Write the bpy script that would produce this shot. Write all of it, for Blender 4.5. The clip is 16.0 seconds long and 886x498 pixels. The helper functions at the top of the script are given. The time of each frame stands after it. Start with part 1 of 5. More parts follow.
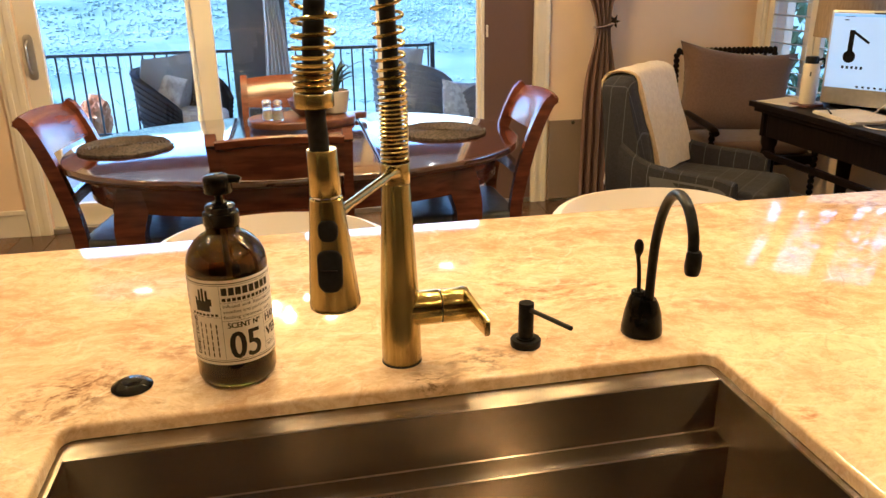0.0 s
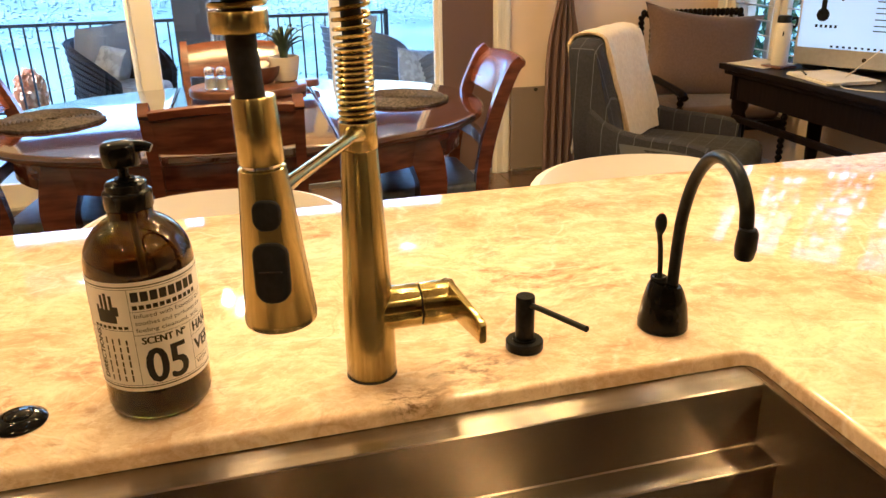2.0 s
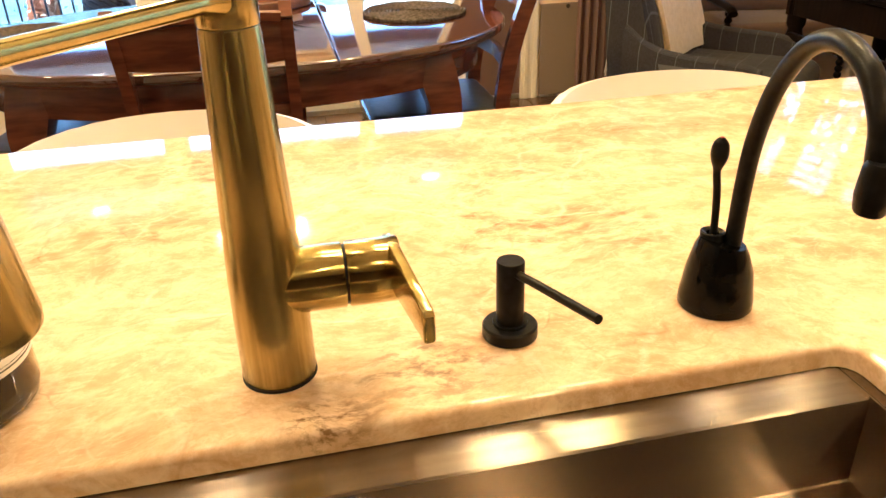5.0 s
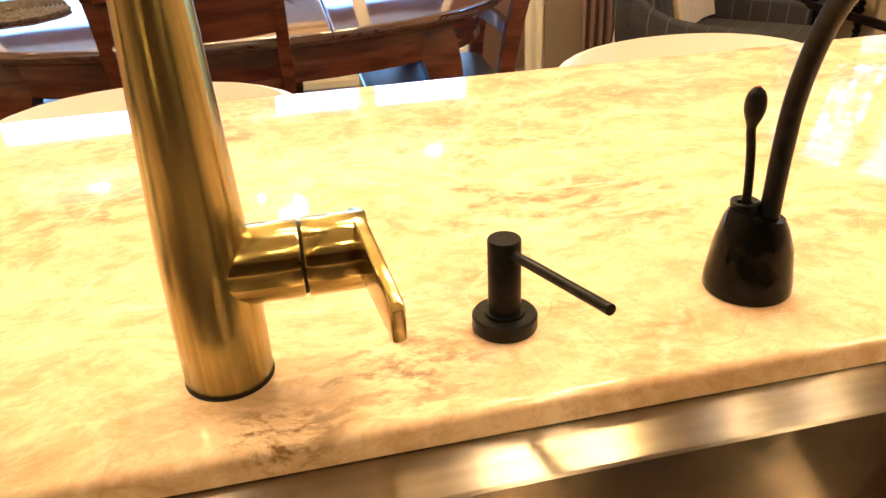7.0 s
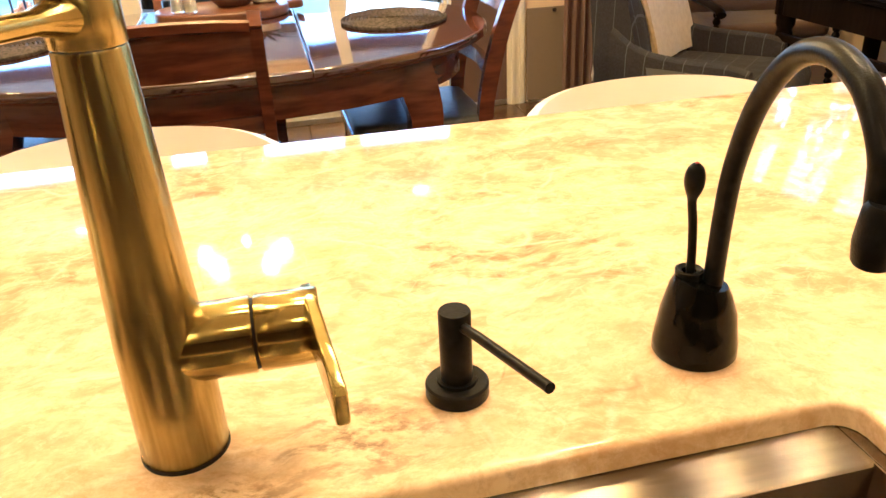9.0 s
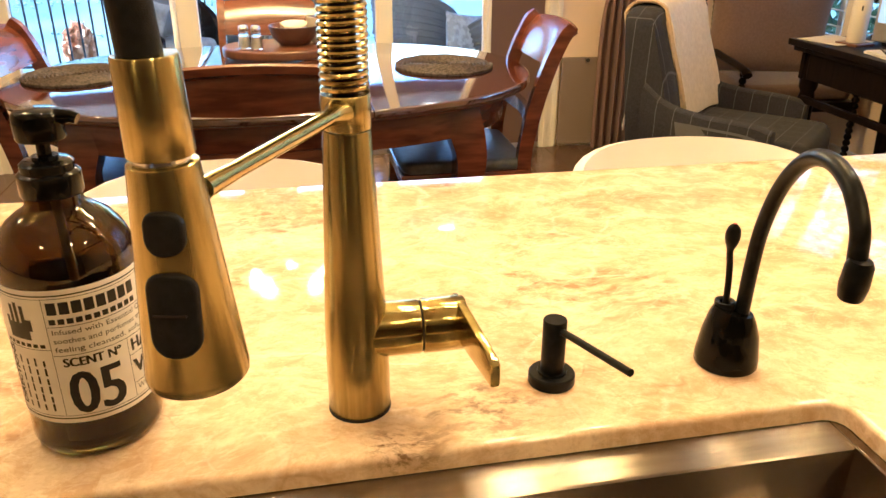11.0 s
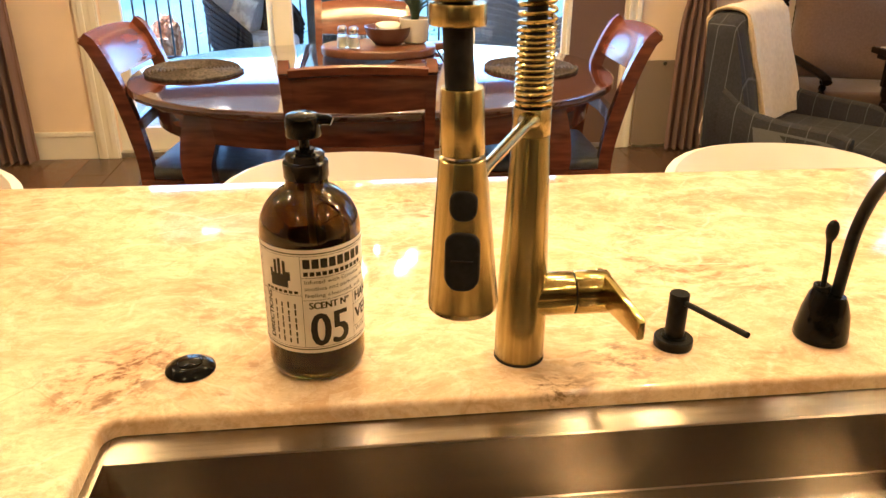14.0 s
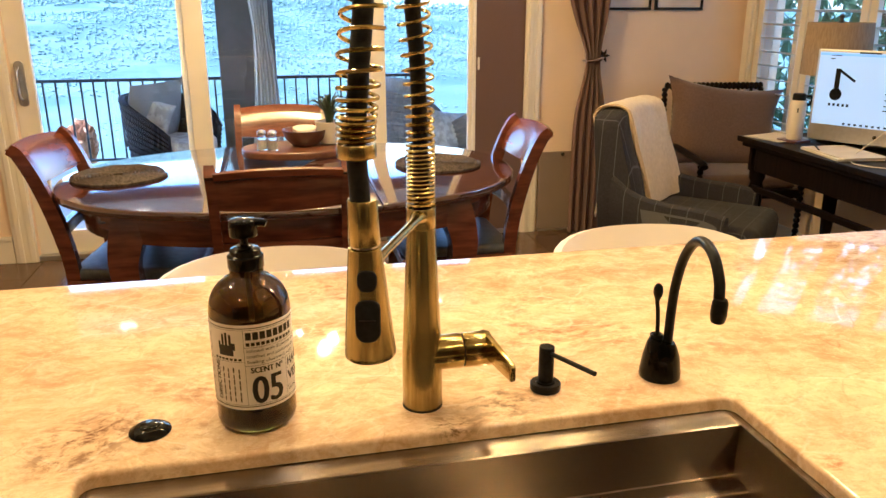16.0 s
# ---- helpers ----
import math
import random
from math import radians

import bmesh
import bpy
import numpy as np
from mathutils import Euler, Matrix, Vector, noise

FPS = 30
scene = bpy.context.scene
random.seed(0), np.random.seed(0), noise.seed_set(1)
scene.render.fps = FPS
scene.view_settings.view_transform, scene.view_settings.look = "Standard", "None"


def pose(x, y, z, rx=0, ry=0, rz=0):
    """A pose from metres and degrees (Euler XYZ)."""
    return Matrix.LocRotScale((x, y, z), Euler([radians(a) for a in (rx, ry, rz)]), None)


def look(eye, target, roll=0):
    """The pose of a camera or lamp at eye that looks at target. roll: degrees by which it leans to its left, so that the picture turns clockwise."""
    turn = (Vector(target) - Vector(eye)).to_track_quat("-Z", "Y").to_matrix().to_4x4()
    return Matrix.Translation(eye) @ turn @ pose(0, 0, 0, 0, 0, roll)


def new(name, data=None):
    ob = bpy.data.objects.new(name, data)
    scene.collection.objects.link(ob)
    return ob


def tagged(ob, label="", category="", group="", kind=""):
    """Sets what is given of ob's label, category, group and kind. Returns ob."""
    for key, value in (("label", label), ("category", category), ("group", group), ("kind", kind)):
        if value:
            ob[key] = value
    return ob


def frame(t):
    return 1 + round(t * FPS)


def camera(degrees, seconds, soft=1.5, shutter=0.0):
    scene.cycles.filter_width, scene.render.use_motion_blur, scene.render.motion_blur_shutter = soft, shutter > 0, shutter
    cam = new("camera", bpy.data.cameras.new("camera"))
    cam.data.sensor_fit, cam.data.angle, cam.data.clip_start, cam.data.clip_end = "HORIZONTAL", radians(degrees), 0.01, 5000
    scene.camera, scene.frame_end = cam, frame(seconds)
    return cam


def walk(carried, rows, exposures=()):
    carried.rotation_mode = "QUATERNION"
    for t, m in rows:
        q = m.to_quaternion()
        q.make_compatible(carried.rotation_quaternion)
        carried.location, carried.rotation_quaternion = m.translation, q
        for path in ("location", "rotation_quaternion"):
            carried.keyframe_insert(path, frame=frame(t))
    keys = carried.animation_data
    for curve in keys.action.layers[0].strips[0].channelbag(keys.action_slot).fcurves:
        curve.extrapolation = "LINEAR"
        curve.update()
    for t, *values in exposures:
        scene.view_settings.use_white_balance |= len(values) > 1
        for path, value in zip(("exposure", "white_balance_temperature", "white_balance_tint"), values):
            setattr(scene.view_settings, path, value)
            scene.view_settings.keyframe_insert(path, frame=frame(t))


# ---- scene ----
cam = camera(60.0, 16.0)
PATH = [
    (0, (-0.088, -0.783, 1.367), (0.262, 1.068, 0.695), -0.9),
    (0.5, (-0.094, -0.751, 1.356), (0.307, 1.084, 0.669), -1.0),
    (1, (-0.106, -0.724, 1.344), (0.342, 1.096, 0.646), -1.0),
    (1.5, (-0.094, -0.663, 1.325), (0.369, 1.147, 0.611), -1.0),
    (2, (-0.072, -0.592, 1.309), (0.3794, 1.21, 0.571), -1.1),
    (2.5, (-0.038, -0.521, 1.291), (0.3948, 1.271, 0.522), -1.2),
    (3, (-0.013, -0.475, 1.277), (0.3953, 1.306, 0.472), -1.3),
    (3.5, (0.01, -0.451, 1.27), (0.4023, 1.32, 0.439), -1.1),
    (4, (0.017, -0.425, 1.257), (0.3922, 1.34, 0.403), -1.1),
    (4.2, (0.023, -0.412, 1.247), (0.3918, 1.348, 0.381), -1.2),
    (6.5, (0.07, -0.314, 1.189), (0.3935, 1.42, 0.256), -2.7),
    (7, (0.076, -0.298, 1.177), (0.3969, 1.43, 0.233), -2.8),
    (7.5, (0.088, -0.287, 1.174), (0.4093, 1.441, 0.228), -3.1),
    (8, (0.092, -0.274, 1.168), (0.4177, 1.453, 0.222), -3.1),
    (8.5, (0.099, -0.279, 1.176), (0.4383, 1.457, 0.252), -3.1),
    (8.7, (0.101, -0.286, 1.188), (0.4489, 1.455, 0.278), -3.0),
    (10.8, (0.006, -0.437, 1.279), (0.36, 1.358, 0.474), -0.1),
    (11, (-0.01, -0.447, 1.281), (0.325, 1.349, 0.468), 0.2),
    (11.5, (-0.044, -0.468, 1.286), (0.229, 1.326, 0.445), 0.6),
    (12, (-0.076, -0.482, 1.29), (0.126, 1.309, 0.424), 0.7),
    (12.5, (-0.107, -0.496, 1.296), (0.031, 1.293, 0.411), 0.7),
    (13, (-0.119, -0.516, 1.302), (-0.01, 1.271, 0.411), 0.6),
    (13.5, (-0.123, -0.544, 1.319), (0.006, 1.252, 0.448), 0.5),
    (14, (-0.126, -0.577, 1.328), (0.064, 1.235, 0.505), 0.5),
    (14.5, (-0.124, -0.617, 1.344), (0.131, 1.215, 0.585), 0.4),
    (15, (-0.128, -0.663, 1.351), (0.19, 1.186, 0.659), 0.2),
    (15.5, (-0.132, -0.719, 1.369), (0.234, 1.141, 0.732), 0.1),
    (16, (-0.135, -0.766, 1.387), (0.266, 1.097, 0.78), 0.0),
]
walk(cam, [(t, look(eye, target, roll)) for t, eye, target, roll in PATH], [(0.0, 2.65, 4500, 10), (1.5, 2.8, 4500, 10), (4.0, 3.0, 4500, 10), (7.0, 3.15, 4500, 10), (8.7, 3.15, 4500, 10), (11.0, 3.05, 4500, 10), (13.0, 3.05, 4500, 10), (14.5, 3.0, 4500, 10), (16.0, 2.7, 4500, 10)])


# ---- light ----
world = bpy.data.worlds.new("sky")
scene.world = world
world.use_nodes = True
wn, wl = world.node_tree.nodes, world.node_tree.links
wn.clear()
sky = wn.new("ShaderNodeTexSky")
sky.sky_type, sky.sun_disc = "NISHITA", False
sky.sun_elevation, sky.sun_rotation = radians(50), radians(276)
bg = wn.new("ShaderNodeBackground")
bg.inputs["Strength"].default_value = 0.15
wo = wn.new("ShaderNodeOutputWorld")
wl.new(sky.outputs[0], bg.inputs["Color"])
wl.new(bg.outputs[0], wo.inputs["Surface"])


def lamp(name, kind, m, energy, color, **more):
    data = bpy.data.lights.new(name, kind)
    data.energy, data.color = energy, color
    if "size" in more:
        data.size = more["size"]
    if "shape" in more:
        data.shape = more["shape"]
    if "size_y" in more:
        data.size_y = more["size_y"]
    if "radius" in more:
        data.shadow_soft_size = more["radius"]
    if "spot" in more:
        data.spot_size, data.spot_blend = radians(more["spot"]), 0.6
    ob = new(name, data)
    ob.matrix_world = m
    return ob


sun = bpy.data.lights.new("sun", "SUN")
sun.energy, sun.angle, sun.color = 3.0, radians(0.6), (1.0, 0.97, 0.92)
sun_ob = new("sun", sun)
sun_ob.matrix_world = look((-38, 4, 45), (0, 0, 0))
WARM = (1.0, 0.56, 0.135)
CAN_WATTS = 8.6
BAR_WATTS = 0.6
CEIL = 2.75
# recessed lamps over the island and the walkway, and two in the porch ceiling
# the three at negative y are unseen fill, kept out of the worktop's reflection
CANS = [(-1.0, 1.15), (0.64, 1.15), (0.93, 1.15), (-1.05, -1.5), (0.70, -1.3), (1.55, -0.9), (-2.4, 1.4)]
for cx, cy in CANS:
    lamp("ceiling_lamp_light", "SPOT", pose(cx, cy, CEIL - 0.03), CAN_WATTS, WARM, radius=0.09, spot=140)

# ---- materials ----
def material(name, color, rough=0.5, metal=0.0, color2=None, scale=20.0, detail=6.0, bump=0.0, bump_scale=200.0, stretch=(1, 1, 1), spread=(0.35, 0.65), coat=0.0, sheen=0.0, gloss=0.5, aniso=0.0, tangent=None, rough2=None, random_amount=0.0):
    """Principled surface with noise in its colour, roughness and relief, at real size."""
    mat = bpy.data.materials.new(name)
    mat.use_nodes = True
    n, l = mat.node_tree.nodes, mat.node_tree.links
    b = n["Principled BSDF"]
    b.inputs["Metallic"].default_value, b.inputs["Roughness"].default_value = metal, rough
    b.inputs["Coat Weight"].default_value, b.inputs["Sheen Weight"].default_value = coat, sheen
    b.inputs["Coat Roughness"].default_value = 0.08
    b.inputs["Specular IOR Level"].default_value = gloss
    b.inputs["Base Color"].default_value = (*color, 1)
    geo = n.new("ShaderNodeTexCoord")
    mp = n.new("ShaderNodeMapping")
    mp.inputs["Scale"].default_value = stretch
    l.new(geo.outputs["Object"], mp.inputs["Vector"])
    last = None
    if color2:
        t = n.new("ShaderNodeTexNoise")
        t.inputs["Scale"].default_value, t.inputs["Detail"].default_value = scale, detail
        l.new(mp.outputs[0], t.inputs["Vector"])
        r = n.new("ShaderNodeValToRGB")
        r.color_ramp.elements[0].position, r.color_ramp.elements[1].position = spread
        r.color_ramp.elements[0].color, r.color_ramp.elements[1].color = (*color, 1), (*color2, 1)
        l.new(t.outputs["Fac"], r.inputs["Fac"])
        last = r.outputs[0]
        if random_amount:
            oi = n.new("ShaderNodeObjectInfo")
            mr = n.new("ShaderNodeMapRange")
            mr.inputs["To Min"].default_value, mr.inputs["To Max"].default_value = 1 - random_amount, 1 + random_amount
            l.new(oi.outputs["Random"], mr.inputs["Value"])
            hs = n.new("ShaderNodeHueSaturation")
            l.new(mr.outputs[0], hs.inputs["Value"])
            l.new(last, hs.inputs["Color"])
            last = hs.outputs[0]
        l.new(last, b.inputs["Base Color"])
        if rough2 is not None:
            mr2 = n.new("ShaderNodeMapRange")
            mr2.inputs["To Min"].default_value, mr2.inputs["To Max"].default_value = rough, rough2
            l.new(t.outputs["Fac"], mr2.inputs["Value"])
            l.new(mr2.outputs[0], b.inputs["Roughness"])
    if bump:
        t2 = n.new("ShaderNodeTexNoise")
        t2.inputs["Scale"].default_value, t2.inputs["Detail"].default_value = bump_scale, 3
        l.new(mp.outputs[0], t2.inputs["Vector"])
        bp = n.new("ShaderNodeBump")
        bp.inputs["Strength"].default_value, bp.inputs["Distance"].default_value = bump, 0.002
        l.new(t2.outputs["Fac"], bp.inputs["Height"])
        l.new(bp.outputs[0], b.inputs["Normal"])
    if aniso:
        b.inputs["Anisotropic"].default_value = aniso
        if tangent == "radial":
            tg = n.new("ShaderNodeTangent")
            tg.direction_type, tg.axis = "RADIAL", "Z"
            l.new(tg.outputs[0], b.inputs["Tangent"])
        elif tangent:
            cv = n.new("ShaderNodeCombineXYZ")
            for i in range(3):
                cv.inputs[i].default_value = tangent[i]
            l.new(cv.outputs[0], b.inputs["Tangent"])
    return mat


def glow(name, color, strength):
    mat = bpy.data.materials.new(name)
    mat.use_nodes = True
    b = mat.node_tree.nodes["Principled BSDF"]
    b.inputs["Base Color"].default_value = (*color, 1)
    b.inputs["Emission Color"].default_value, b.inputs["Emission Strength"].default_value = (*color, 1), strength
    return mat


def glass(name, color, rough=0.02):
    mat = bpy.data.materials.new(name)
    mat.use_nodes = True
    b = mat.node_tree.nodes["Principled BSDF"]
    b.inputs["Base Color"].default_value = (*color, 1)
    b.inputs["Roughness"].default_value, b.inputs["Transmission Weight"].default_value, b.inputs["IOR"].default_value = rough, 1.0, 1.48
    return mat


TOP_Z = 0.915


def stone():
    """Polished cream quartzite: soft gold and tan clouds, pale veins, fine crack lines, rust specks."""
    mat = bpy.data.materials.new("quartzite")
    mat.use_nodes = True
    n, l = mat.node_tree.nodes, mat.node_tree.links
    b = n["Principled BSDF"]
    co = n.new("ShaderNodeTexCoord")
    warp = n.new("ShaderNodeTexNoise")
    warp.inputs["Scale"].default_value, warp.inputs["Detail"].default_value = 5.0, 4
    l.new(co.outputs["Object"], warp.inputs["Vector"])
    add = n.new("ShaderNodeMix")
    add.data_type, add.blend_type = "RGBA", "LINEAR_LIGHT"
    add.inputs["Factor"].default_value = 0.05
    l.new(co.outputs["Object"], add.inputs["A"])
    l.new(warp.outputs["Color"], add.inputs["B"])
    rot = n.new("ShaderNodeMapping")
    rot.inputs["Rotation"].default_value = (0, 0, radians(32))
    rot.inputs["Scale"].default_value = (1.0, 1.6, 1.0)
    l.new(add.outputs["Result"], rot.inputs["Vector"])

    def clouds(scale, detail, lo, hi, source, rough=0.6):
        t = n.new("ShaderNodeTexNoise")
        t.inputs["Scale"].default_value, t.inputs["Detail"].default_value, t.inputs["Roughness"].default_value = scale, detail, rough
        l.new(source, t.inputs["Vector"])
        m = n.new("ShaderNodeMapRange")
        m.inputs["From Min"].default_value, m.inputs["From Max"].default_value = lo, hi
        l.new(t.outputs["Fac"], m.inputs["Value"])
        return m.outputs[0]

    def blend(fac, a, c, amount=1.0):
        m = n.new("ShaderNodeMix")
        m.data_type = "RGBA"
        if amount < 1:
            k = n.new("ShaderNodeMath")
            k.operation = "MULTIPLY"
            k.inputs[1].default_value = amount
            l.new(fac, k.inputs[0])
            fac = k.outputs[0]
        l.new(fac, m.inputs["Factor"])
        for sock, v in (("A", a), ("B", c)):
            if isinstance(v, tuple):
                m.inputs[sock].default_value = (*v, 1)
            else:
                l.new(v, m.inputs[sock])
        return m.outputs["Result"]

    def cracks(scale, width, source):
        v = n.new("ShaderNodeTexVoronoi")
        v.feature = "DISTANCE_TO_EDGE"
        v.inputs["Scale"].default_value = scale
        l.new(source, v.inputs["Vector"])
        m = n.new("ShaderNodeMapRange")
        m.inputs["From Min"].default_value, m.inputs["From Max"].default_value = 0.0, width
        m.inputs["To Min"].default_value, m.inputs["To Max"].default_value = 1.0, 0.0
        l.new(v.outputs["Distance"], m.inputs["Value"])
        return m.outputs[0]

    def mul(a, c):
        k = n.new("ShaderNodeMath")
        k.operation = "MULTIPLY"
        l.new(a, k.inputs[0])
        l.new(c, k.inputs[1])
        return k.outputs[0]

    src = rot.outputs[0]
    c = blend(clouds(5.0, 9, 0.38, 0.66, src, 0.68), (0.82, 0.63, 0.39), (0.47, 0.29, 0.145))
    c = blend(clouds(22.0, 8, 0.44, 0.62, src, 0.7), c, (0.86, 0.69, 0.46), 0.55)
    c = blend(mul(clouds(7.0, 8, 0.52, 0.66, add.outputs["Result"]), clouds(26, 5, 0.45, 0.6, src)), c, (0.34, 0.19, 0.10), 0.92)
    c = blend(mul(cracks(9.0, 0.035, src), clouds(6, 4, 0.45, 0.6, src)), c, (0.94, 0.87, 0.74), 0.45)
    c = blend(mul(cracks(14.0, 0.016, add.outputs["Result"]), clouds(5, 5, 0.58, 0.66, src)), c, (0.28, 0.15, 0.07), 0.7)
    c = blend(mul(clouds(3.2, 3, 0.60, 0.70, co.outputs["Object"]), clouds(60, 4, 0.52, 0.6, src)), c, (0.36, 0.19, 0.09), 0.75)
    # angular crystal facets
    vo = n.new("ShaderNodeTexVoronoi")
    vo.inputs["Scale"].default_value = 26.0
    l.new(src, vo.inputs["Vector"])
    gx = n.new("ShaderNodeSeparateColor")
    l.new(vo.outputs["Color"], gx.inputs[0])
    fm = n.new("ShaderNodeMapRange")
    fm.inputs["From Min"].default_value, fm.inputs["From Max"].default_value = 0.62, 0.75
    l.new(gx.outputs[0], fm.inputs["Value"])
    c = blend(mul(fm.outputs[0], clouds(4, 5, 0.48, 0.62, src)), c, (0.52, 0.34, 0.19), 0.30)
    fm2 = n.new("ShaderNodeMapRange")
    fm2.inputs["From Min"].default_value, fm2.inputs["From Max"].default_value = 0.6, 0.8
    l.new(gx.outputs[1], fm2.inputs["Value"])
    c = blend(mul(fm2.outputs[0], clouds(5, 4, 0.45, 0.6, add.outputs["Result"])), c, (0.92, 0.83, 0.64), 0.25)
    c = blend(mul(cracks(34.0, 0.045, src), clouds(7, 4, 0.44, 0.58, add.outputs["Result"])), c, (0.93, 0.84, 0.66), 0.22)
    c = blend(clouds(48, 8, 0.47, 0.64, add.outputs["Result"], 0.75), c, (0.52, 0.33, 0.165), 0.62)
    c = blend(clouds(70, 7, 0.52, 0.66, src, 0.7), c, (0.88, 0.72, 0.48), 0.45)
    c = blend(clouds(150, 5, 0.52, 0.72, src, 0.7), c, (0.46, 0.29, 0.16), 0.35)
    c = blend(mul(cracks(5.0, 0.010, rot.outputs[0]), clouds(9, 4, 0.48, 0.58, src)), c, (0.40, 0.24, 0.12), 0.35)
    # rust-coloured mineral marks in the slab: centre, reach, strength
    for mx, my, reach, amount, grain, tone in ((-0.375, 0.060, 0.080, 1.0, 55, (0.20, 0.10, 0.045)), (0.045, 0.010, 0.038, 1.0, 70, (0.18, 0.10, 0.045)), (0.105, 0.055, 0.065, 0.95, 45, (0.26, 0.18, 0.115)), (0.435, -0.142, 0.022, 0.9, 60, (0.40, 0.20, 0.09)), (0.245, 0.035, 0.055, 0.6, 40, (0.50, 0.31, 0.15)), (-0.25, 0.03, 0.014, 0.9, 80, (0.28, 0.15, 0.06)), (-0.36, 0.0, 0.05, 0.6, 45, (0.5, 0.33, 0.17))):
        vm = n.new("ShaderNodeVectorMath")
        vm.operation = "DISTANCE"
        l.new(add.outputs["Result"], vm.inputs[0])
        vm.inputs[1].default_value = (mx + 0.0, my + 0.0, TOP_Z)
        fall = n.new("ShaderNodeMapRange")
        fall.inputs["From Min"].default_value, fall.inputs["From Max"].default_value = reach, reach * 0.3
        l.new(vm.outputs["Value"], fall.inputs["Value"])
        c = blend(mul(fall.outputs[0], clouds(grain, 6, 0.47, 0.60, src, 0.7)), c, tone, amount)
    l.new(c, b.inputs["Base Color"])
    b.inputs["Roughness"].default_value = 0.055
    b.inputs["Subsurface Weight"].default_value = 0.0
    t = n.new("ShaderNodeTexNoise")
    t.inputs["Scale"].default_value = 3.0
    l.new(co.outputs["Object"], t.inputs["Vector"])
    bp = n.new("ShaderNodeBump")
    bp.inputs["Strength"].default_value, bp.inputs["Distance"].default_value = 0.02, 0.01
    l.new(t.outputs["Fac"], bp.inputs["Height"])
    l.new(bp.outputs[0], b.inputs["Normal"])
    return mat


def plaid():
    """Charcoal wool with thin pale window-pane lines."""
    mat = material("plaid_wool", (0.012, 0.0105, 0.017), 0.95, color2=(0.022, 0.020, 0.030), scale=140, bump=0.5, bump_scale=500, sheen=0.08)
    n, l = mat.node_tree.nodes, mat.node_tree.links
    b = n["Principled BSDF"]
    base = b.inputs["Base Color"].links[0].from_socket
    co = n.new("ShaderNodeTexCoord")
    sp = n.new("ShaderNodeSeparateXYZ")
    l.new(co.outputs["Object"], sp.inputs[0])
    hot = None
    for axis, step, off in (("X", 0.085, 0.02), ("Y", 0.075, 0.01)):
        a = n.new("ShaderNodeMath")
        a.operation = "ADD"
        a.inputs[1].default_value = off + 10
        l.new(sp.outputs[axis], a.inputs[0])
        m = n.new("ShaderNodeMath")
        m.operation = "MODULO"
        m.inputs[1].default_value = step
        l.new(a.outputs[0], m.inputs[0])
        k = n.new("ShaderNodeMath")
        k.operation = "LESS_THAN"
        k.inputs[1].default_value = 0.0032
        l.new(m.outputs[0], k.inputs[0])
        if hot is None:
            hot = k.outputs[0]
        else:
            mx = n.new("ShaderNodeMath")
            mx.operation = "MAXIMUM"
            l.new(hot, mx.inputs[0])
            l.new(k.outputs[0], mx.inputs[1])
            hot = mx.outputs[0]
    f = n.new("ShaderNodeMath")
    f.operation = "MULTIPLY"
    f.inputs[1].default_value = 0.2
    l.new(hot, f.inputs[0])
    mix = n.new("ShaderNodeMix")
    mix.data_type = "RGBA"
    l.new(f.outputs[0], mix.inputs["Factor"])
    l.new(base, mix.inputs["A"])
    mix.inputs["B"].default_value = (0.36, 0.35, 0.33, 1)
    l.new(mix.outputs["Result"], b.inputs["Base Color"])
    return mat


STONE = stone()
# the upright light and dark colour streaks paint in reflected bands along the brushed metal
BRASS = material("brushed_brass_reflection_streaks", (0.46, 0.372, 0.115), 0.18, 1.0, color2=(0.34, 0.272, 0.080), scale=260, stretch=(1, 1, 0.006), spread=(0.38, 0.64), bump=0.05, bump_scale=1100, aniso=0.9, tangent=(0, 0, 1), rough2=0.23)
BRASS_PLAIN = material("satin_brass", (0.47, 0.378, 0.100), 0.17, 1.0, color2=(0.39, 0.31, 0.080), scale=90, stretch=(0.1, 1, 1), bump=0.03, bump_scale=700, aniso=0.85, tangent=(1, 0, 0))
STEEL = material("brushed_steel", (0.33, 0.28, 0.225), 0.24, 1.0, color2=(0.26, 0.22, 0.178), scale=160, stretch=(0.03, 1, 1), aniso=1.0, tangent=(0, 0.7, 0.7), rough2=0.26)
BLACK = material("black_enamel", (0.006, 0.006, 0.0065), 0.32, color2=(0.012, 0.012, 0.013), scale=120, bump=0.1, bump_scale=900, gloss=0.11)
BLACK_GLOSS = material("black_gloss", (0.003, 0.003, 0.0034), 0.12, color2=(0.006, 0.006, 0.0065), scale=30, gloss=0.14)
RUBBER = material("black_rubber", (0.009, 0.009, 0.010), 0.5, color2=(0.014, 0.014, 0.015), scale=200, bump=0.2, bump_scale=1500, gloss=0.15)
AMBER = glass("amber_glass", (0.19, 0.122, 0.009), 0.0)
SOAP = material("amber_soap", (0.004, 0.0025, 0.001), 0.2, color2=(0.006, 0.0035, 0.0015), scale=20, gloss=0.05)
LABEL = material("label_paper", (0.86, 0.82, 0.75), 0.6, color2=(0.81, 0.76, 0.68), scale=60, bump=0.1, bump_scale=800)
INK = material("label_ink", (0.012, 0.011, 0.011), 0.5, color2=(0.02, 0.018, 0.017), scale=300)
CHERRY = material("cherry_wood", (0.150, 0.042, 0.015), 0.26, color2=(0.070, 0.018, 0.007), scale=7, stretch=(1, 1, 6), bump=0.08, bump_scale=60, coat=0.5)
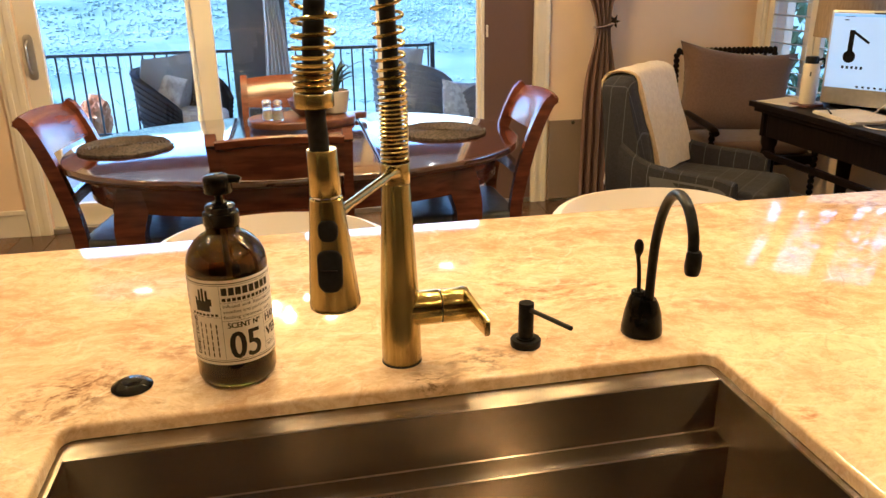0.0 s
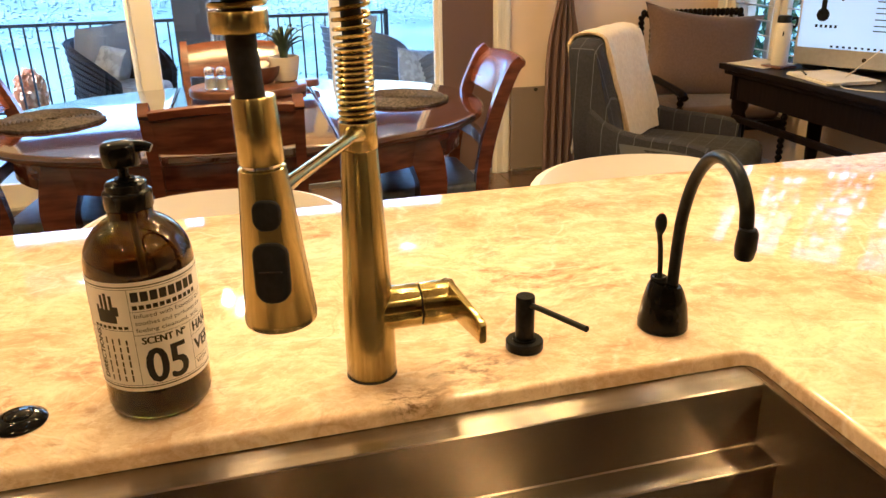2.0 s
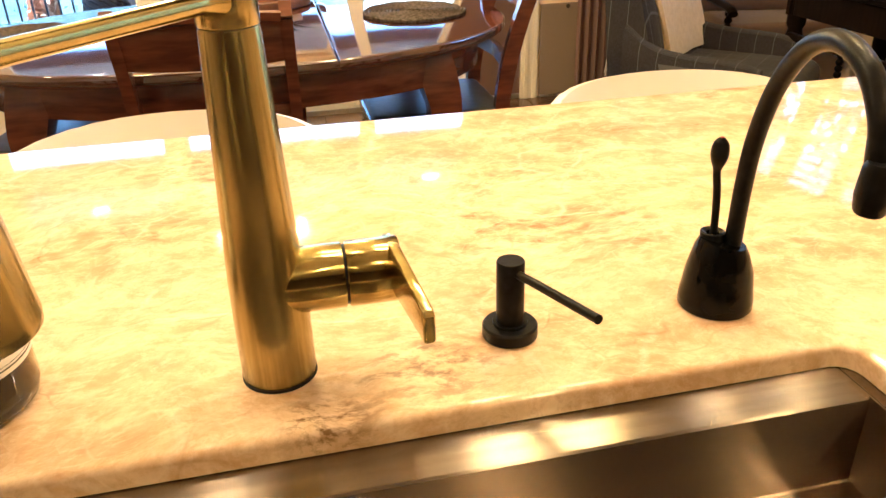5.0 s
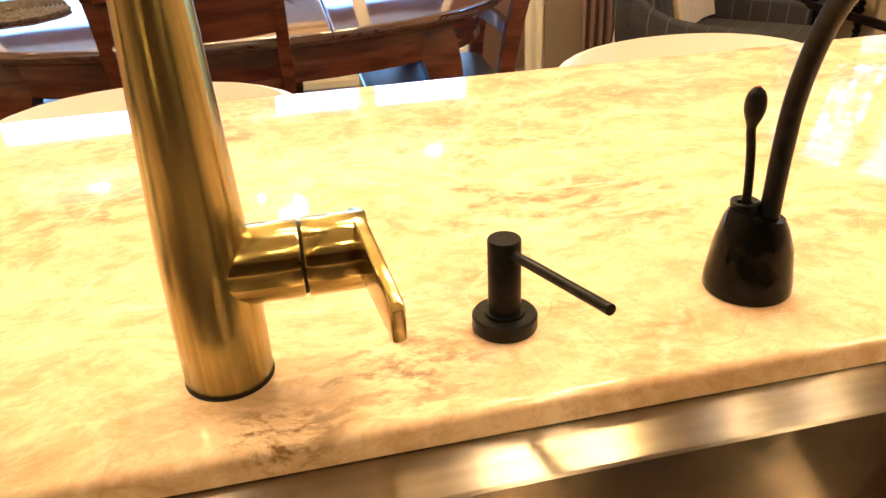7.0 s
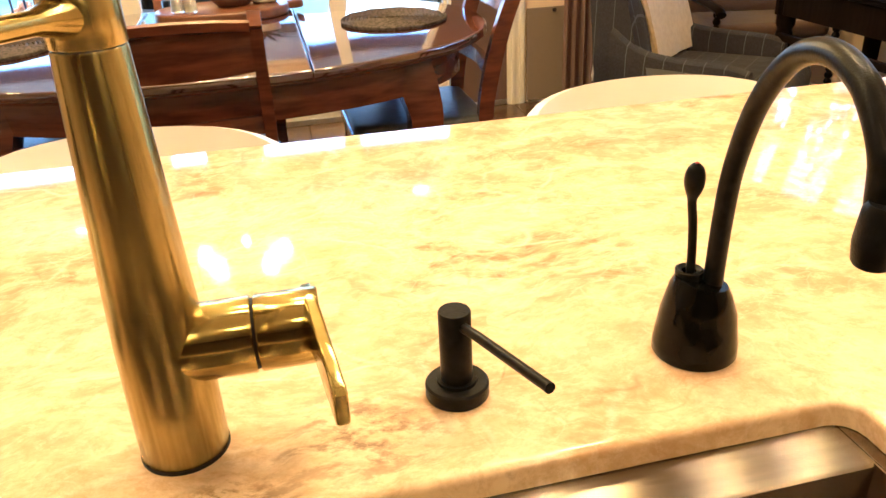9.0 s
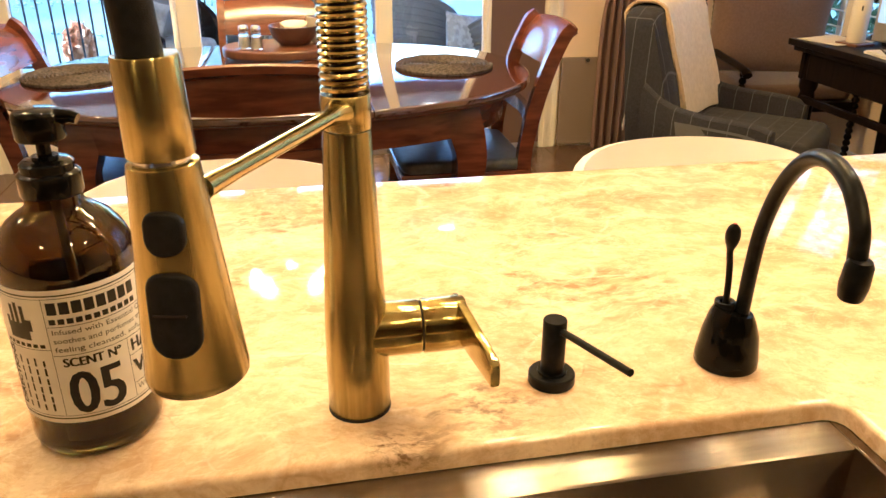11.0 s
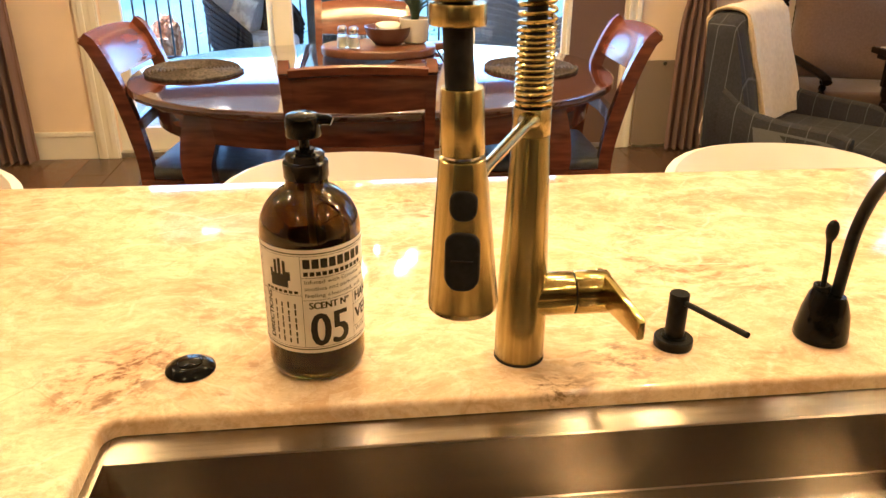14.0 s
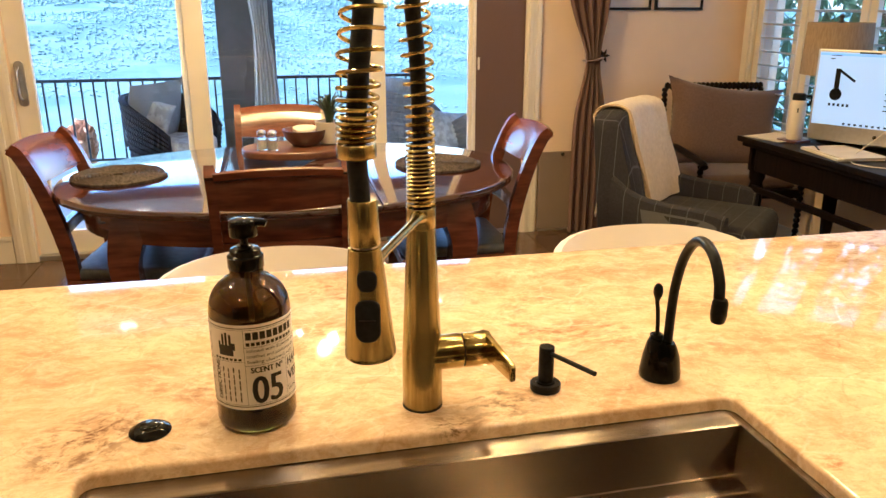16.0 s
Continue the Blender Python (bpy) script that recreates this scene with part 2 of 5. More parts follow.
CHERRY_TOP = material("table_top_wood", (0.055, 0.015, 0.008), 0.05, color2=(0.04, 0.011, 0.006), scale=6, stretch=(1, 9, 1), bump=0.02, bump_scale=40, coat=1.0, gloss=1.0)
CHERRY_TOP.node_tree.nodes["Principled BSDF"].inputs["Coat IOR"].default_value = 2.0
DARKWOOD = material("espresso_wood", (0.005, 0.003, 0.003), 0.38, color2=(0.010, 0.006, 0.005), scale=9, stretch=(1, 8, 1), bump=0.06, bump_scale=60, gloss=0.06)
LEATHER = material("grey_leather", (0.055, 0.060, 0.066), 0.42, color2=(0.085, 0.09, 0.098), scale=40, bump=0.25, bump_scale=350)
WALL = material("wall_paint", (0.78, 0.61, 0.43), 0.75, color2=(0.74, 0.575, 0.40), scale=3, bump=0.12, bump_scale=260)
TRIM = material("trim_paint", (0.74, 0.68, 0.58), 0.4, color2=(0.70, 0.64, 0.54), scale=5, bump=0.05, bump_scale=150)
CEILING_PAINT = material("ceiling_paint", (0.74, 0.68, 0.60), 0.8, color2=(0.70, 0.64, 0.56), scale=2, bump=0.1, bump_scale=220)
PANEL = material("brown_screen", (0.13, 0.075, 0.058), 0.7, color2=(0.11, 0.062, 0.048), scale=400, bump=0.2, bump_scale=900)
RED = material("red_mark", (0.35, 0.02, 0.01), 0.4, color2=(0.28, 0.015, 0.01), scale=200)
TAUPE = material("taupe_mesh", (0.23, 0.175, 0.13), 0.7, color2=(0.20, 0.15, 0.11), scale=300, bump=0.2, bump_scale=900)
CURTAIN = material("brown_curtain", (0.165, 0.088, 0.070), 0.7, color2=(0.13, 0.068, 0.054), scale=60, stretch=(1, 1, 0.1), bump=0.2, bump_scale=500, sheen=0.4)
FLOORWOOD = material("oak_floor", (0.14, 0.078, 0.042), 0.22, color2=(0.085, 0.046, 0.025), scale=9, stretch=(1, 9, 1), bump=0.1, bump_scale=50, random_amount=0.25)
PLAID = plaid()
# tone of the unseen back wall, chosen dark so glass and steel reflect less
BACK_WALL_DARK = material("unseen_dark_wall", (0.085, 0.052, 0.033), 0.5, color2=(0.06, 0.036, 0.022), scale=5, stretch=(1, 1, 0.15), bump=0.08, bump_scale=60)
THROW = material("cream_throw", (0.84, 0.72, 0.54), 0.95, color2=(0.74, 0.62, 0.45), scale=50, bump=0.7, bump_scale=300, sheen=0.4)
BORDER = material("tan_throw_border", (0.66, 0.50, 0.29), 0.95, color2=(0.56, 0.42, 0.23), scale=50, bump=0.6, bump_scale=300)
CUSHION = material("brown_cushion", (0.135, 0.080, 0.058), 0.9, color2=(0.115, 0.066, 0.047), scale=90, bump=0.4, bump_scale=500, sheen=0.3)
WHITE_SHELL = material("white_shell", (0.78, 0.72, 0.66), 0.35, color2=(0.74, 0.68, 0.62), scale=6)
IRON = material("black_iron", (0.016, 0.016, 0.018), 0.45, color2=(0.03, 0.028, 0.028), scale=80, bump=0.2, bump_scale=400)
WICKER = material("dark_wicker", (0.009, 0.008, 0.008), 0.7, color2=(0.02, 0.018, 0.018), scale=60, bump=0.6, bump_scale=140, gloss=0.15)
WICKER_GREY = material("grey_wicker", (0.12, 0.125, 0.13), 0.6, color2=(0.19, 0.19, 0.195), scale=60, bump=0.6, bump_scale=140)
OUT_CUSHION = material("grey_outdoor_fabric", (0.22, 0.21, 0.20), 0.9, color2=(0.27, 0.26, 0.25), scale=70, bump=0.3, bump_scale=400)
OUT_PALE = material("pale_outdoor_fabric", (0.5, 0.48, 0.45), 0.9, color2=(0.34, 0.32, 0.3), scale=14, bump=0.3, bump_scale=400, spread=(0.45, 0.55))
STUCCO = material("dark_column_paint", (0.06, 0.062, 0.068), 0.85, color2=(0.075, 0.077, 0.083), scale=8, bump=0.2, bump_scale=200)
DRAPE = material("grey_drape", (0.50, 0.51, 0.52), 0.85, color2=(0.42, 0.43, 0.44), scale=30, stretch=(1, 1, 0.1), bump=0.2, bump_scale=300)
DECK = material("pale_deck_stone", (0.45, 0.42, 0.38), 0.6, color2=(0.36, 0.33, 0.30), scale=5, bump=0.2, bump_scale=60)
# distance haze is put into both far colours: bluish ground, leaves lifted to soften shade
HILL = material("haze_toned_hillside", (0.052, 0.088, 0.076), 0.95, color2=(0.110, 0.148, 0.122), spread=(0.40, 0.62), scale=0.06, bump=0.1, bump_scale=2)
LEAF_FAR = material("haze_lightened_leaves", (0.125, 0.185, 0.150), 0.9, color2=(0.215, 0.270, 0.215), scale=0.05, bump=0.0, bump_scale=3, spread=(0.4, 0.6))
LEAF_DARK = material("succulent_leaf", (0.012, 0.028, 0.014), 0.45, color2=(0.03, 0.05, 0.025), scale=30, bump=0.2, bump_scale=120)
LEAF_GREEN = material("garden_leaves", (0.06, 0.12, 0.035), 0.6, color2=(0.11, 0.17, 0.05), scale=3)
LEAF_ORANGE = material("orange_leaves", (0.72, 0.42, 0.24), 0.8, color2=(0.60, 0.30, 0.14), scale=12)
BARK = material("shrub_bark", (0.09, 0.06, 0.04), 0.9, color2=(0.13, 0.09, 0.06), scale=30, bump=0.5, bump_scale=80)
CERAMIC = material("cream_ceramic", (0.55, 0.50, 0.43), 0.35, color2=(0.48, 0.43, 0.36), scale=12)
SEAGRASS = material("woven_seagrass", (0.018, 0.012, 0.011), 0.75, color2=(0.075, 0.055, 0.048), scale=90, bump=0.6, bump_scale=300, spread=(0.4, 0.6))
TRAYWOOD = material("walnut_board", (0.14, 0.055, 0.025), 0.35, color2=(0.085, 0.03, 0.014), scale=8, stretch=(1, 6, 1), bump=0.1, bump_scale=70, coat=0.3)
CLEAR = glass("clear_glass", (0.93, 0.95, 0.95), 0.02)
SALT = material("salt", (0.75, 0.73, 0.70), 0.8, color2=(0.5, 0.48, 0.46), scale=200)
CHROME = material("chrome", (0.75, 0.74, 0.72), 0.12, 1.0, color2=(0.68, 0.67, 0.65), scale=30)
ALU = material("brushed_aluminium", (0.55, 0.54, 0.52), 0.35, 0.9, color2=(0.5, 0.49, 0.47), scale=60)
FLASK = material("cream_flask", (0.72, 0.64, 0.52), 0.4, color2=(0.68, 0.60, 0.48), scale=20, bump=0.1, bump_scale=500)
PAPER = material("white_paper", (0.68, 0.63, 0.56), 0.7, color2=(0.62, 0.57, 0.50), scale=10)
SHADE = material("linen_shade", (0.34, 0.25, 0.15), 0.85, color2=(0.27, 0.19, 0.11), scale=120, stretch=(1, 1, 0.2), bump=0.4, bump_scale=600)
SHUTTER = material("shutter_paint", (0.76, 0.70, 0.60), 0.4, color2=(0.72, 0.66, 0.56), scale=5)
SCREEN = glow("lit_screen", (0.44, 0.64, 0.98), 0.066)
SCREEN_BLUE = glow("lit_screen_blue", (0.25, 0.50, 0.95), 0.10)
PICTURE = material("pale_print", (0.66, 0.60, 0.52), 0.5, color2=(0.54, 0.47, 0.40), scale=9)
PLATE = material("holdback_iron", (0.03, 0.022, 0.018), 0.4, 0.6, color2=(0.05, 0.035, 0.025), scale=40)
CABINET = material("island_paint", (0.50, 0.45, 0.38), 0.45, color2=(0.46, 0.41, 0.34), scale=4)
CAN = glow("warm_lamp_disc", (1.0, 0.72, 0.42), 6.0)
BULB = glow("warm_bulb", (1.0, 0.72, 0.42), 30.0)
PANE = glass("door_glass", (0.97, 0.99, 1.0), 0.0)


# ---- building helpers ----
def part(name, bm, mat, parent=None, label="", smooth=False, loc=None):
    me = bpy.data.meshes.new(name)
    bm.to_mesh(me)
    bm.free()
    me.materials.append(mat)
    if smooth:
        me.polygons.foreach_set("use_smooth", [True] * len(me.polygons))
        me.set_sharp_from_angle(angle=radians(42))
    ob = new(name, me)
    ob.parent = parent
    if loc is not None:
        ob.matrix_basis = loc
    if label:
        ob["label"] = label
    return ob


def thing(name, m, label, category, group="", kind=""):
    ob = new(name)
    ob.empty_display_size = 0.1
    ob.matrix_basis = m
    return tagged(ob, label, category, group, kind)


def box(x0, x1, y0, y1, z0, z1, bevel=0.0, bm=None, m=None):
    own = bmesh.new()
    bmesh.ops.create_cube(own, size=1)
    for v in own.verts:
        v.co = Vector((x0 + (v.co.x + 0.5) * (x1 - x0), y0 + (v.co.y + 0.5) * (y1 - y0), z0 + (v.co.z + 0.5) * (z1 - z0)))
    if bevel:
        bmesh.ops.bevel(own, geom=own.edges[:], offset=bevel, segments=2, affect="EDGES", profile=0.6)
    return join(own, bm, m)


def join(own, bm=None, m=None):
    if m is not None:
        own.transform(m)
    if bm is None:
        return own
    me = bpy.data.meshes.new("tmp")
    own.to_mesh(me)
    own.free()
    bm.from_mesh(me)
    bpy.data.meshes.remove(me)
    return bm


def lathe(profile, seg=40, bm=None, m=None, sx=1.0, sy=1.0):
    """Turns (radius, height) pairs round z; a radius of 0 closes the form."""
    own = bmesh.new()
    rings = []
    for r, z in profile:
        if r <= 1e-6:
            rings.append([own.verts.new((0, 0, z))])
        else:
            rings.append([own.verts.new((sx * r * math.cos(2 * math.pi * i / seg), sy * r * math.sin(2 * math.pi * i / seg), z)) for i in range(seg)])
    for a, c in zip(rings, rings[1:]):
        for i in range(seg):
            j = (i + 1) % seg
            if len(a) == 1 and len(c) > 1:
                own.faces.new((a[0], c[j], c[i]))
            elif len(c) == 1 and len(a) > 1:
                own.faces.new((a[i], a[j], c[0]))
            elif len(a) > 1:
                own.faces.new((a[i], a[j], c[j], c[i]))
    bmesh.ops.recalc_face_normals(own, faces=own.faces[:])
    return join(own, bm, m)


def smooth_line(pts, steps=6):
    """A Catmull-Rom line through the points."""
    p = [Vector(q) for q in pts]
    p = [2 * p[0] - p[1]] + p + [2 * p[-1] - p[-2]]
    out = []
    for i in range(1, len(p) - 2):
        for s in range(steps):
            t = s / steps
            a, b, c, d = p[i - 1], p[i], p[i + 1], p[i + 2]
            out.append(0.5 * (2 * b + (c - a) * t + (2 * a - 5 * b + 4 * c - d) * t * t + (3 * b - a - 3 * c + d) * t ** 3))
    out.append(p[-2])
    return out


def sweep(pts, ra, rb=None, seg=10, side=None, bm=None, m=None, square=False, closed=False):
    """A tube along pts; ra, rb: half sizes across, single or one for each point. side: a fixed crosswise direction."""
    own = bmesh.new()
    pts = [Vector(p) for p in pts]
    n = len(pts)
    ra = ra if isinstance(ra, (list, tuple)) else [ra] * n
    rb = ra if rb is None else rb if isinstance(rb, (list, tuple)) else [rb] * n
    rings, u = [], None
    for i, p in enumerate(pts):
        if closed:
            t = (pts[(i + 1) % n] - pts[i - 1]).normalized()
        else:
            t = (pts[min(i + 1, n - 1)] - pts[max(i - 1, 0)]).normalized()
        if side is not None:
            u = Vector(side)
            u = (u - t * u.dot(t)).normalized()
        elif u is None:
            u = t.orthogonal().normalized()
        else:
            u = (u - t * u.dot(t)).normalized()
        w = t.cross(u)
        ring = []
        k = 4 if square else seg
        for j in range(k):
            a = 2 * math.pi * (j + (0.5 if square else 0)) / k
            g = math.sqrt(2) if square else 1
            ring.append(own.verts.new(p + u * (g * math.cos(a) * ra[i]) + w * (g * math.sin(a) * rb[i])))
        rings.append(ring)
    k = len(rings[0])
    pairs = list(zip(rings, rings[1:])) + ([(rings[-1], rings[0])] if closed else [])
    for a, c in pairs:
        for j in range(k):
            own.faces.new((a[j], a[(j + 1) % k], c[(j + 1) % k], c[j]))
    if not closed:
        own.faces.new(rings[0][::-1])
        own.faces.new(rings[-1])
    bmesh.ops.recalc_face_normals(own, faces=own.faces[:])
    return join(own, bm, m)


def outline(points, z0, z1, bevel=0.0, bm=None, m=None):
    """An upright slab over a closed outline of (x, y)."""
    own = bmesh.new()
    vs = [own.verts.new((x, y, z0)) for x, y in points]
    f = own.faces.new(vs)
    r = bmesh.ops.extrude_face_region(own, geom=[f])
    for v in r["geom"]:
        if isinstance(v, bmesh.types.BMVert):
            v.co.z = z1
    bmesh.ops.recalc_face_normals(own, faces=own.faces[:])
    if bevel:
        edges = [e for e in own.edges if abs(e.verts[0].co.z - e.verts[1].co.z) < 1e-6]
        bmesh.ops.bevel(own, geom=edges, offset=bevel, segments=3, affect="EDGES", profile=0.5)
    return join(own, bm, m)


def rounded(w, h, r, k=5):
    """Outline of a rectangle with round corners, centred."""
    pts = []
    for cx, cy, a0 in ((w / 2 - r, h / 2 - r, 0), (-w / 2 + r, h / 2 - r, 90), (-w / 2 + r, -h / 2 + r, 180), (w / 2 - r, -h / 2 + r, 270)):
        for i in range(k + 1):
            a = radians(a0 + 90 * i / k)
            pts.append((cx + r * math.cos(a), cy + r * math.sin(a)))
    return pts


def sheet(grid, thick=0.0, bm=None):
    """A surface through a grid of points (rows of equal length), given thickness."""
    own = bmesh.new()
    rows = [[own.verts.new(p) for p in row] for row in grid]
    for a, c in zip(rows, rows[1:]):
        for j in range(len(a) - 1):
            own.faces.new((a[j], a[j + 1], c[j + 1], c[j]))
    bmesh.ops.recalc_face_normals(own, faces=own.faces[:])
    if thick:
        bmesh.ops.solidify(own, geom=own.faces[:], thickness=thick)
    return join(own, bm)


def pillow(w, h, d, n=14, bm=None, m=None, pinch_by=0.07):
    """A stuffed cushion: pinched corners, full middle."""
    own = bmesh.new()
    sides = []
    for s in (1, -1):
        rows = []
        for i in range(n + 1):
            row = []
            for j in range(n + 1):
                u, v = 2 * i / n - 1, 2 * j / n - 1
                puff = (max(0, 1 - u ** 4) * max(0, 1 - v ** 4)) ** 0.55
                pinch = 1 - pinch_by * (1 - v * v) * abs(u) ** 3, 1 - pinch_by * (1 - u * u) * abs(v) ** 3
                row.append(own.verts.new((u * w / 2 * pinch[0], s * d / 2 * puff * (1 + 0.06 * math.sin(5 * u + 3 * v)), v * h / 2 * pinch[1])))
            rows.append(row)
        sides.append(rows)
        for a, c in zip(rows, rows[1:]):
            for j in range(n):
                own.faces.new((a[j], a[j + 1], c[j + 1], c[j]))
    bmesh.ops.remove_doubles(own, verts=own.verts[:], dist=0.0005)
    bmesh.ops.recalc_face_normals(own, faces=own.faces[:])
    return join(own, bm, m)


def lettering(text, size):
    """Vertices and faces of a line of text in the built-in font, starting at 0, 0."""
    cu = bpy.data.curves.new("text", "FONT")
    cu.body, cu.size, cu.resolution_u = text, size, 3
    ob = new("text", cu)
    bpy.context.view_layer.update()
    me = ob.evaluated_get(bpy.context.evaluated_depsgraph_get()).to_mesh()
    vs = [v.co.copy() for v in me.vertices]
    fs = [list(p.vertices) for p in me.polygons]
    bpy.data.objects.remove(ob)
    bpy.data.curves.remove(cu)
    return vs, fs


# ---- the room ----
YW, XR, XL, YB = 3.75, 2.78, -3.6, -3.4
TOP = 0.915


def slab(name, *b, mat=None, bevel=0.0, label="", parent=None):
    ob = part(name, box(*b, bevel=bevel), mat, parent, label)
    if parent is None:
        tagged(ob, label, name.split("_")[0], kind="structure")
    return ob


floor = slab("floor", XL, XR, YB, YW + 0.14, -0.12, -0.012, mat=FLOORWOOD, label="brown oak plank floor with dark joints")
slab("ceiling", XL - 0.2, XR + 0.2, YB - 0.2, YW + 0.2, CEIL, CEIL + 0.15, mat=CEILING_PAINT, label="plain cream painted ceiling")
DL, DR, DH = -1.50, 1.34, 2.42
wall = slab("wall_north", XL - 0.2, DL, YW, YW + 0.18, 0, CEIL, mat=WALL, label="warm beige painted wall with a wide glass door")
slab("wall_east_of_door", DR, XR, YW, YW + 0.18, 0, CEIL, mat=WALL, label="warm beige painted wall beside the glass door")
slab("wall_over_door", DL, DR, YW, YW + 0.18, DH, CEIL, mat=WALL, label="warm beige painted wall over the glass door")
WY0, WY1, WZ0, WZ1 = 1.3, 3.62, 0.62, 2.3
slab("wall_east", XR, XR + 0.18, YB, WY0, 0, CEIL, mat=WALL, label="warm beige painted side wall")
slab("wall_east_corner", XR, XR + 0.18, WY1, YW + 0.18, 0, CEIL, mat=WALL, label="warm beige painted wall strip in the corner")
slab("wall_east_below", XR, XR + 0.18, WY0, WY1, 0, WZ0, mat=WALL, label="warm beige painted wall under the window")
slab("wall_east_above", XR, XR + 0.18, WY0, WY1, WZ1, CEIL, mat=WALL, label="warm beige painted wall over the window")
slab("wall_west", XL - 0.2, XL, YB, YW, 0, CEIL, mat=WALL, label="warm beige painted side wall")
# closing wall out of view, dark only for what the glossy things mirror
slab("wall_south", XL - 0.2, XR + 0.18, YB - 0.2, YB, 0, CEIL, mat=BACK_WALL_DARK, label="plain unseen wall behind the kitchen, kept dark to deepen reflections")
for name, x0, x1 in (("baseboard", XL, DL - 0.12), ("baseboard", DR + 0.12, XR)):
    bm = box(x0, x1, YW - 0.016, YW - 0.001, 0, 0.13, 0.002)
    box(x0, x1, YW - 0.022, YW - 0.001, 0.128, 0.155, 0.005, bm=bm)
    tagged(part(name, bm, TRIM), "cream painted moulded baseboard", "baseboard", kind="structure")
bm = box(XR - 0.016, XR - 0.001, YB, YW - 0.03, 0, 0.13, 0.002)
tagged(part("baseboard", bm, TRIM), "cream painted baseboard", "baseboard", kind="structure")


def casing(x0, x1):
    bm = box(x0, x1, YW - 0.022, YW - 0.001, 0, DH + 0.1, 0.003)
    w = x1 - x0
    box(x0 + 0.18 * w, x0 + 0.42 * w, YW - 0.032, YW - 0.019, 0, DH + 0.1, 0.004, bm=bm)
    box(x0 + 0.66 * w, x0 + 0.94 * w, YW - 0.028, YW - 0.019, 0, DH + 0.1, 0.004, bm=bm)
    return bm


tagged(part("trim_left", casing(DL - 0.115, DL), TRIM), "cream painted fluted door casing", "trim", kind="structure")
tagged(part("trim_right", casing(DR - 0.005, DR + 0.095), TRIM), "cream painted fluted door casing", "trim", kind="structure")

# wide sliding glass door with three leaves and a brown screen leaf
door = thing("door_1", pose(0, 0, 0), "wide cream-framed sliding glass door onto a terrace", "door", kind="structure")


def leaf(x0, x1, y, stile=0.075, pull=False):
    lf = part("door_leaf", box(x0, x0 + stile, y, y + 0.045, 0.03, DH - 0.02, 0.004), TRIM, door)
    part("stile", box(x1 - stile, x1, y, y + 0.045, 0.03, DH - 0.02, 0.004), TRIM, lf)
    part("bottom_rail", box(x0 + stile, x1 - stile, y + 0.002, y + 0.043, 0.03, 0.16, 0.004), TRIM, lf)
    part("top_rail", box(x0 + stile, x1 - stile, y + 0.002, y + 0.043, DH - 0.14, DH - 0.02, 0.004), TRIM, lf)
    pane = part("pane", box(x0 + stile - 0.01, x1 - stile + 0.01, y + 0.018, y + 0.026, 0.15, DH - 0.13), PANE, lf)
    pane.visible_shadow = False
    if pull:
        bm = outline(rounded(0.05, 0.24, 0.024), 0, 0.008, 0.002, m=pose(x0 + 0.045, y - 0.001, 0.985, 90))
        sweep(smooth_line([(x0 + 0.04, y - 0.006, 0.90), (x0 + 0.04, y - 0.045, 0.925), (x0 + 0.04, y - 0.05, 0.985), (x0 + 0.04, y - 0.045, 1.045), (x0 + 0.04, y - 0.006, 1.07)]), 0.007, bm=bm)
        part("pull_handle", bm, ALU, lf, "satin metal pull handle", True)
    return lf


leaf(-1.50, -0.50, YW + 0.03, 0.105, True)
leaf(-0.64, 0.50, YW + 0.085, 0.085)
leaf(0.41, 1.09, YW + 0.03, 0.09)
part("threshold", box(DL, DR, YW - 0.01, YW + 0.16, 0.0, 0.03, 0.004), ALU, door)
bm = box(1.03, 1.335, YW - 0.006, YW + 0.028, 0.02, DH - 0.02, 0.004)
part("screen_leaf", bm, PANEL, door, "closed dark brown screen leaf")
part("latch", box(1.045, 1.057, YW - 0.014, YW - 0.004, 1.02, 1.09, 0.003), TRIM, door)
part("jamb", box(1.018, 1.034, YW - 0.012, YW + 0.03, 0.02, DH - 0.02, 0.002), TRIM, door)

# low retracted gate beside the door
gate = thing("pet_gate", pose(1.555, YW - 0.034, 0), "low taupe retractable mesh gate fixed against the wall", "gate")
part("mesh_panel", box(-0.115, 0.115, -0.006, 0.008, 0.02, 0.515, 0.003), TAUPE, gate)
part("knob", lathe([(0, 0), (0.006, 0), (0.006, 0.012), (0.011, 0.014), (0.011, 0.022), (0, 0.025)], 16, m=pose(0.03, -0.006, 0.502, 90)), IRON, gate, "small black knob", True)

# window with plantation shutters in the side wall
win = thing("window_1", pose(0, 0, 0), "side window with cream plantation shutters half open", "window", kind="structure")
bm = box(XR - 0.022, XR - 0.001, WY1, WY1 + 0.1, WZ0 - 0.02, WZ1 + 0.1, 0.004)
box(XR - 0.034, XR - 0.02, WY1 + 0.02, WY1 + 0.045, WZ0 - 0.02, WZ1 + 0.1, 0.003, bm=bm)
part("window_frame", bm, TRIM, win)
part("window_sill", box(XR - 0.05, XR + 0.02, WY0 - 0.05, WY1 + 0.1, WZ0 - 0.035, WZ0, 0.005), TRIM, win)
wpane = part("pane", box(XR + 0.12, XR + 0.126, WY0, WY1, WZ0, WZ1), PANE, win)
wpane.visible_shadow = False
part("mullion", box(XR + 0.1, XR + 0.15, 3.36, 3.40, WZ0, WZ1, 0.004), TRIM, win)
slat_mesh = None
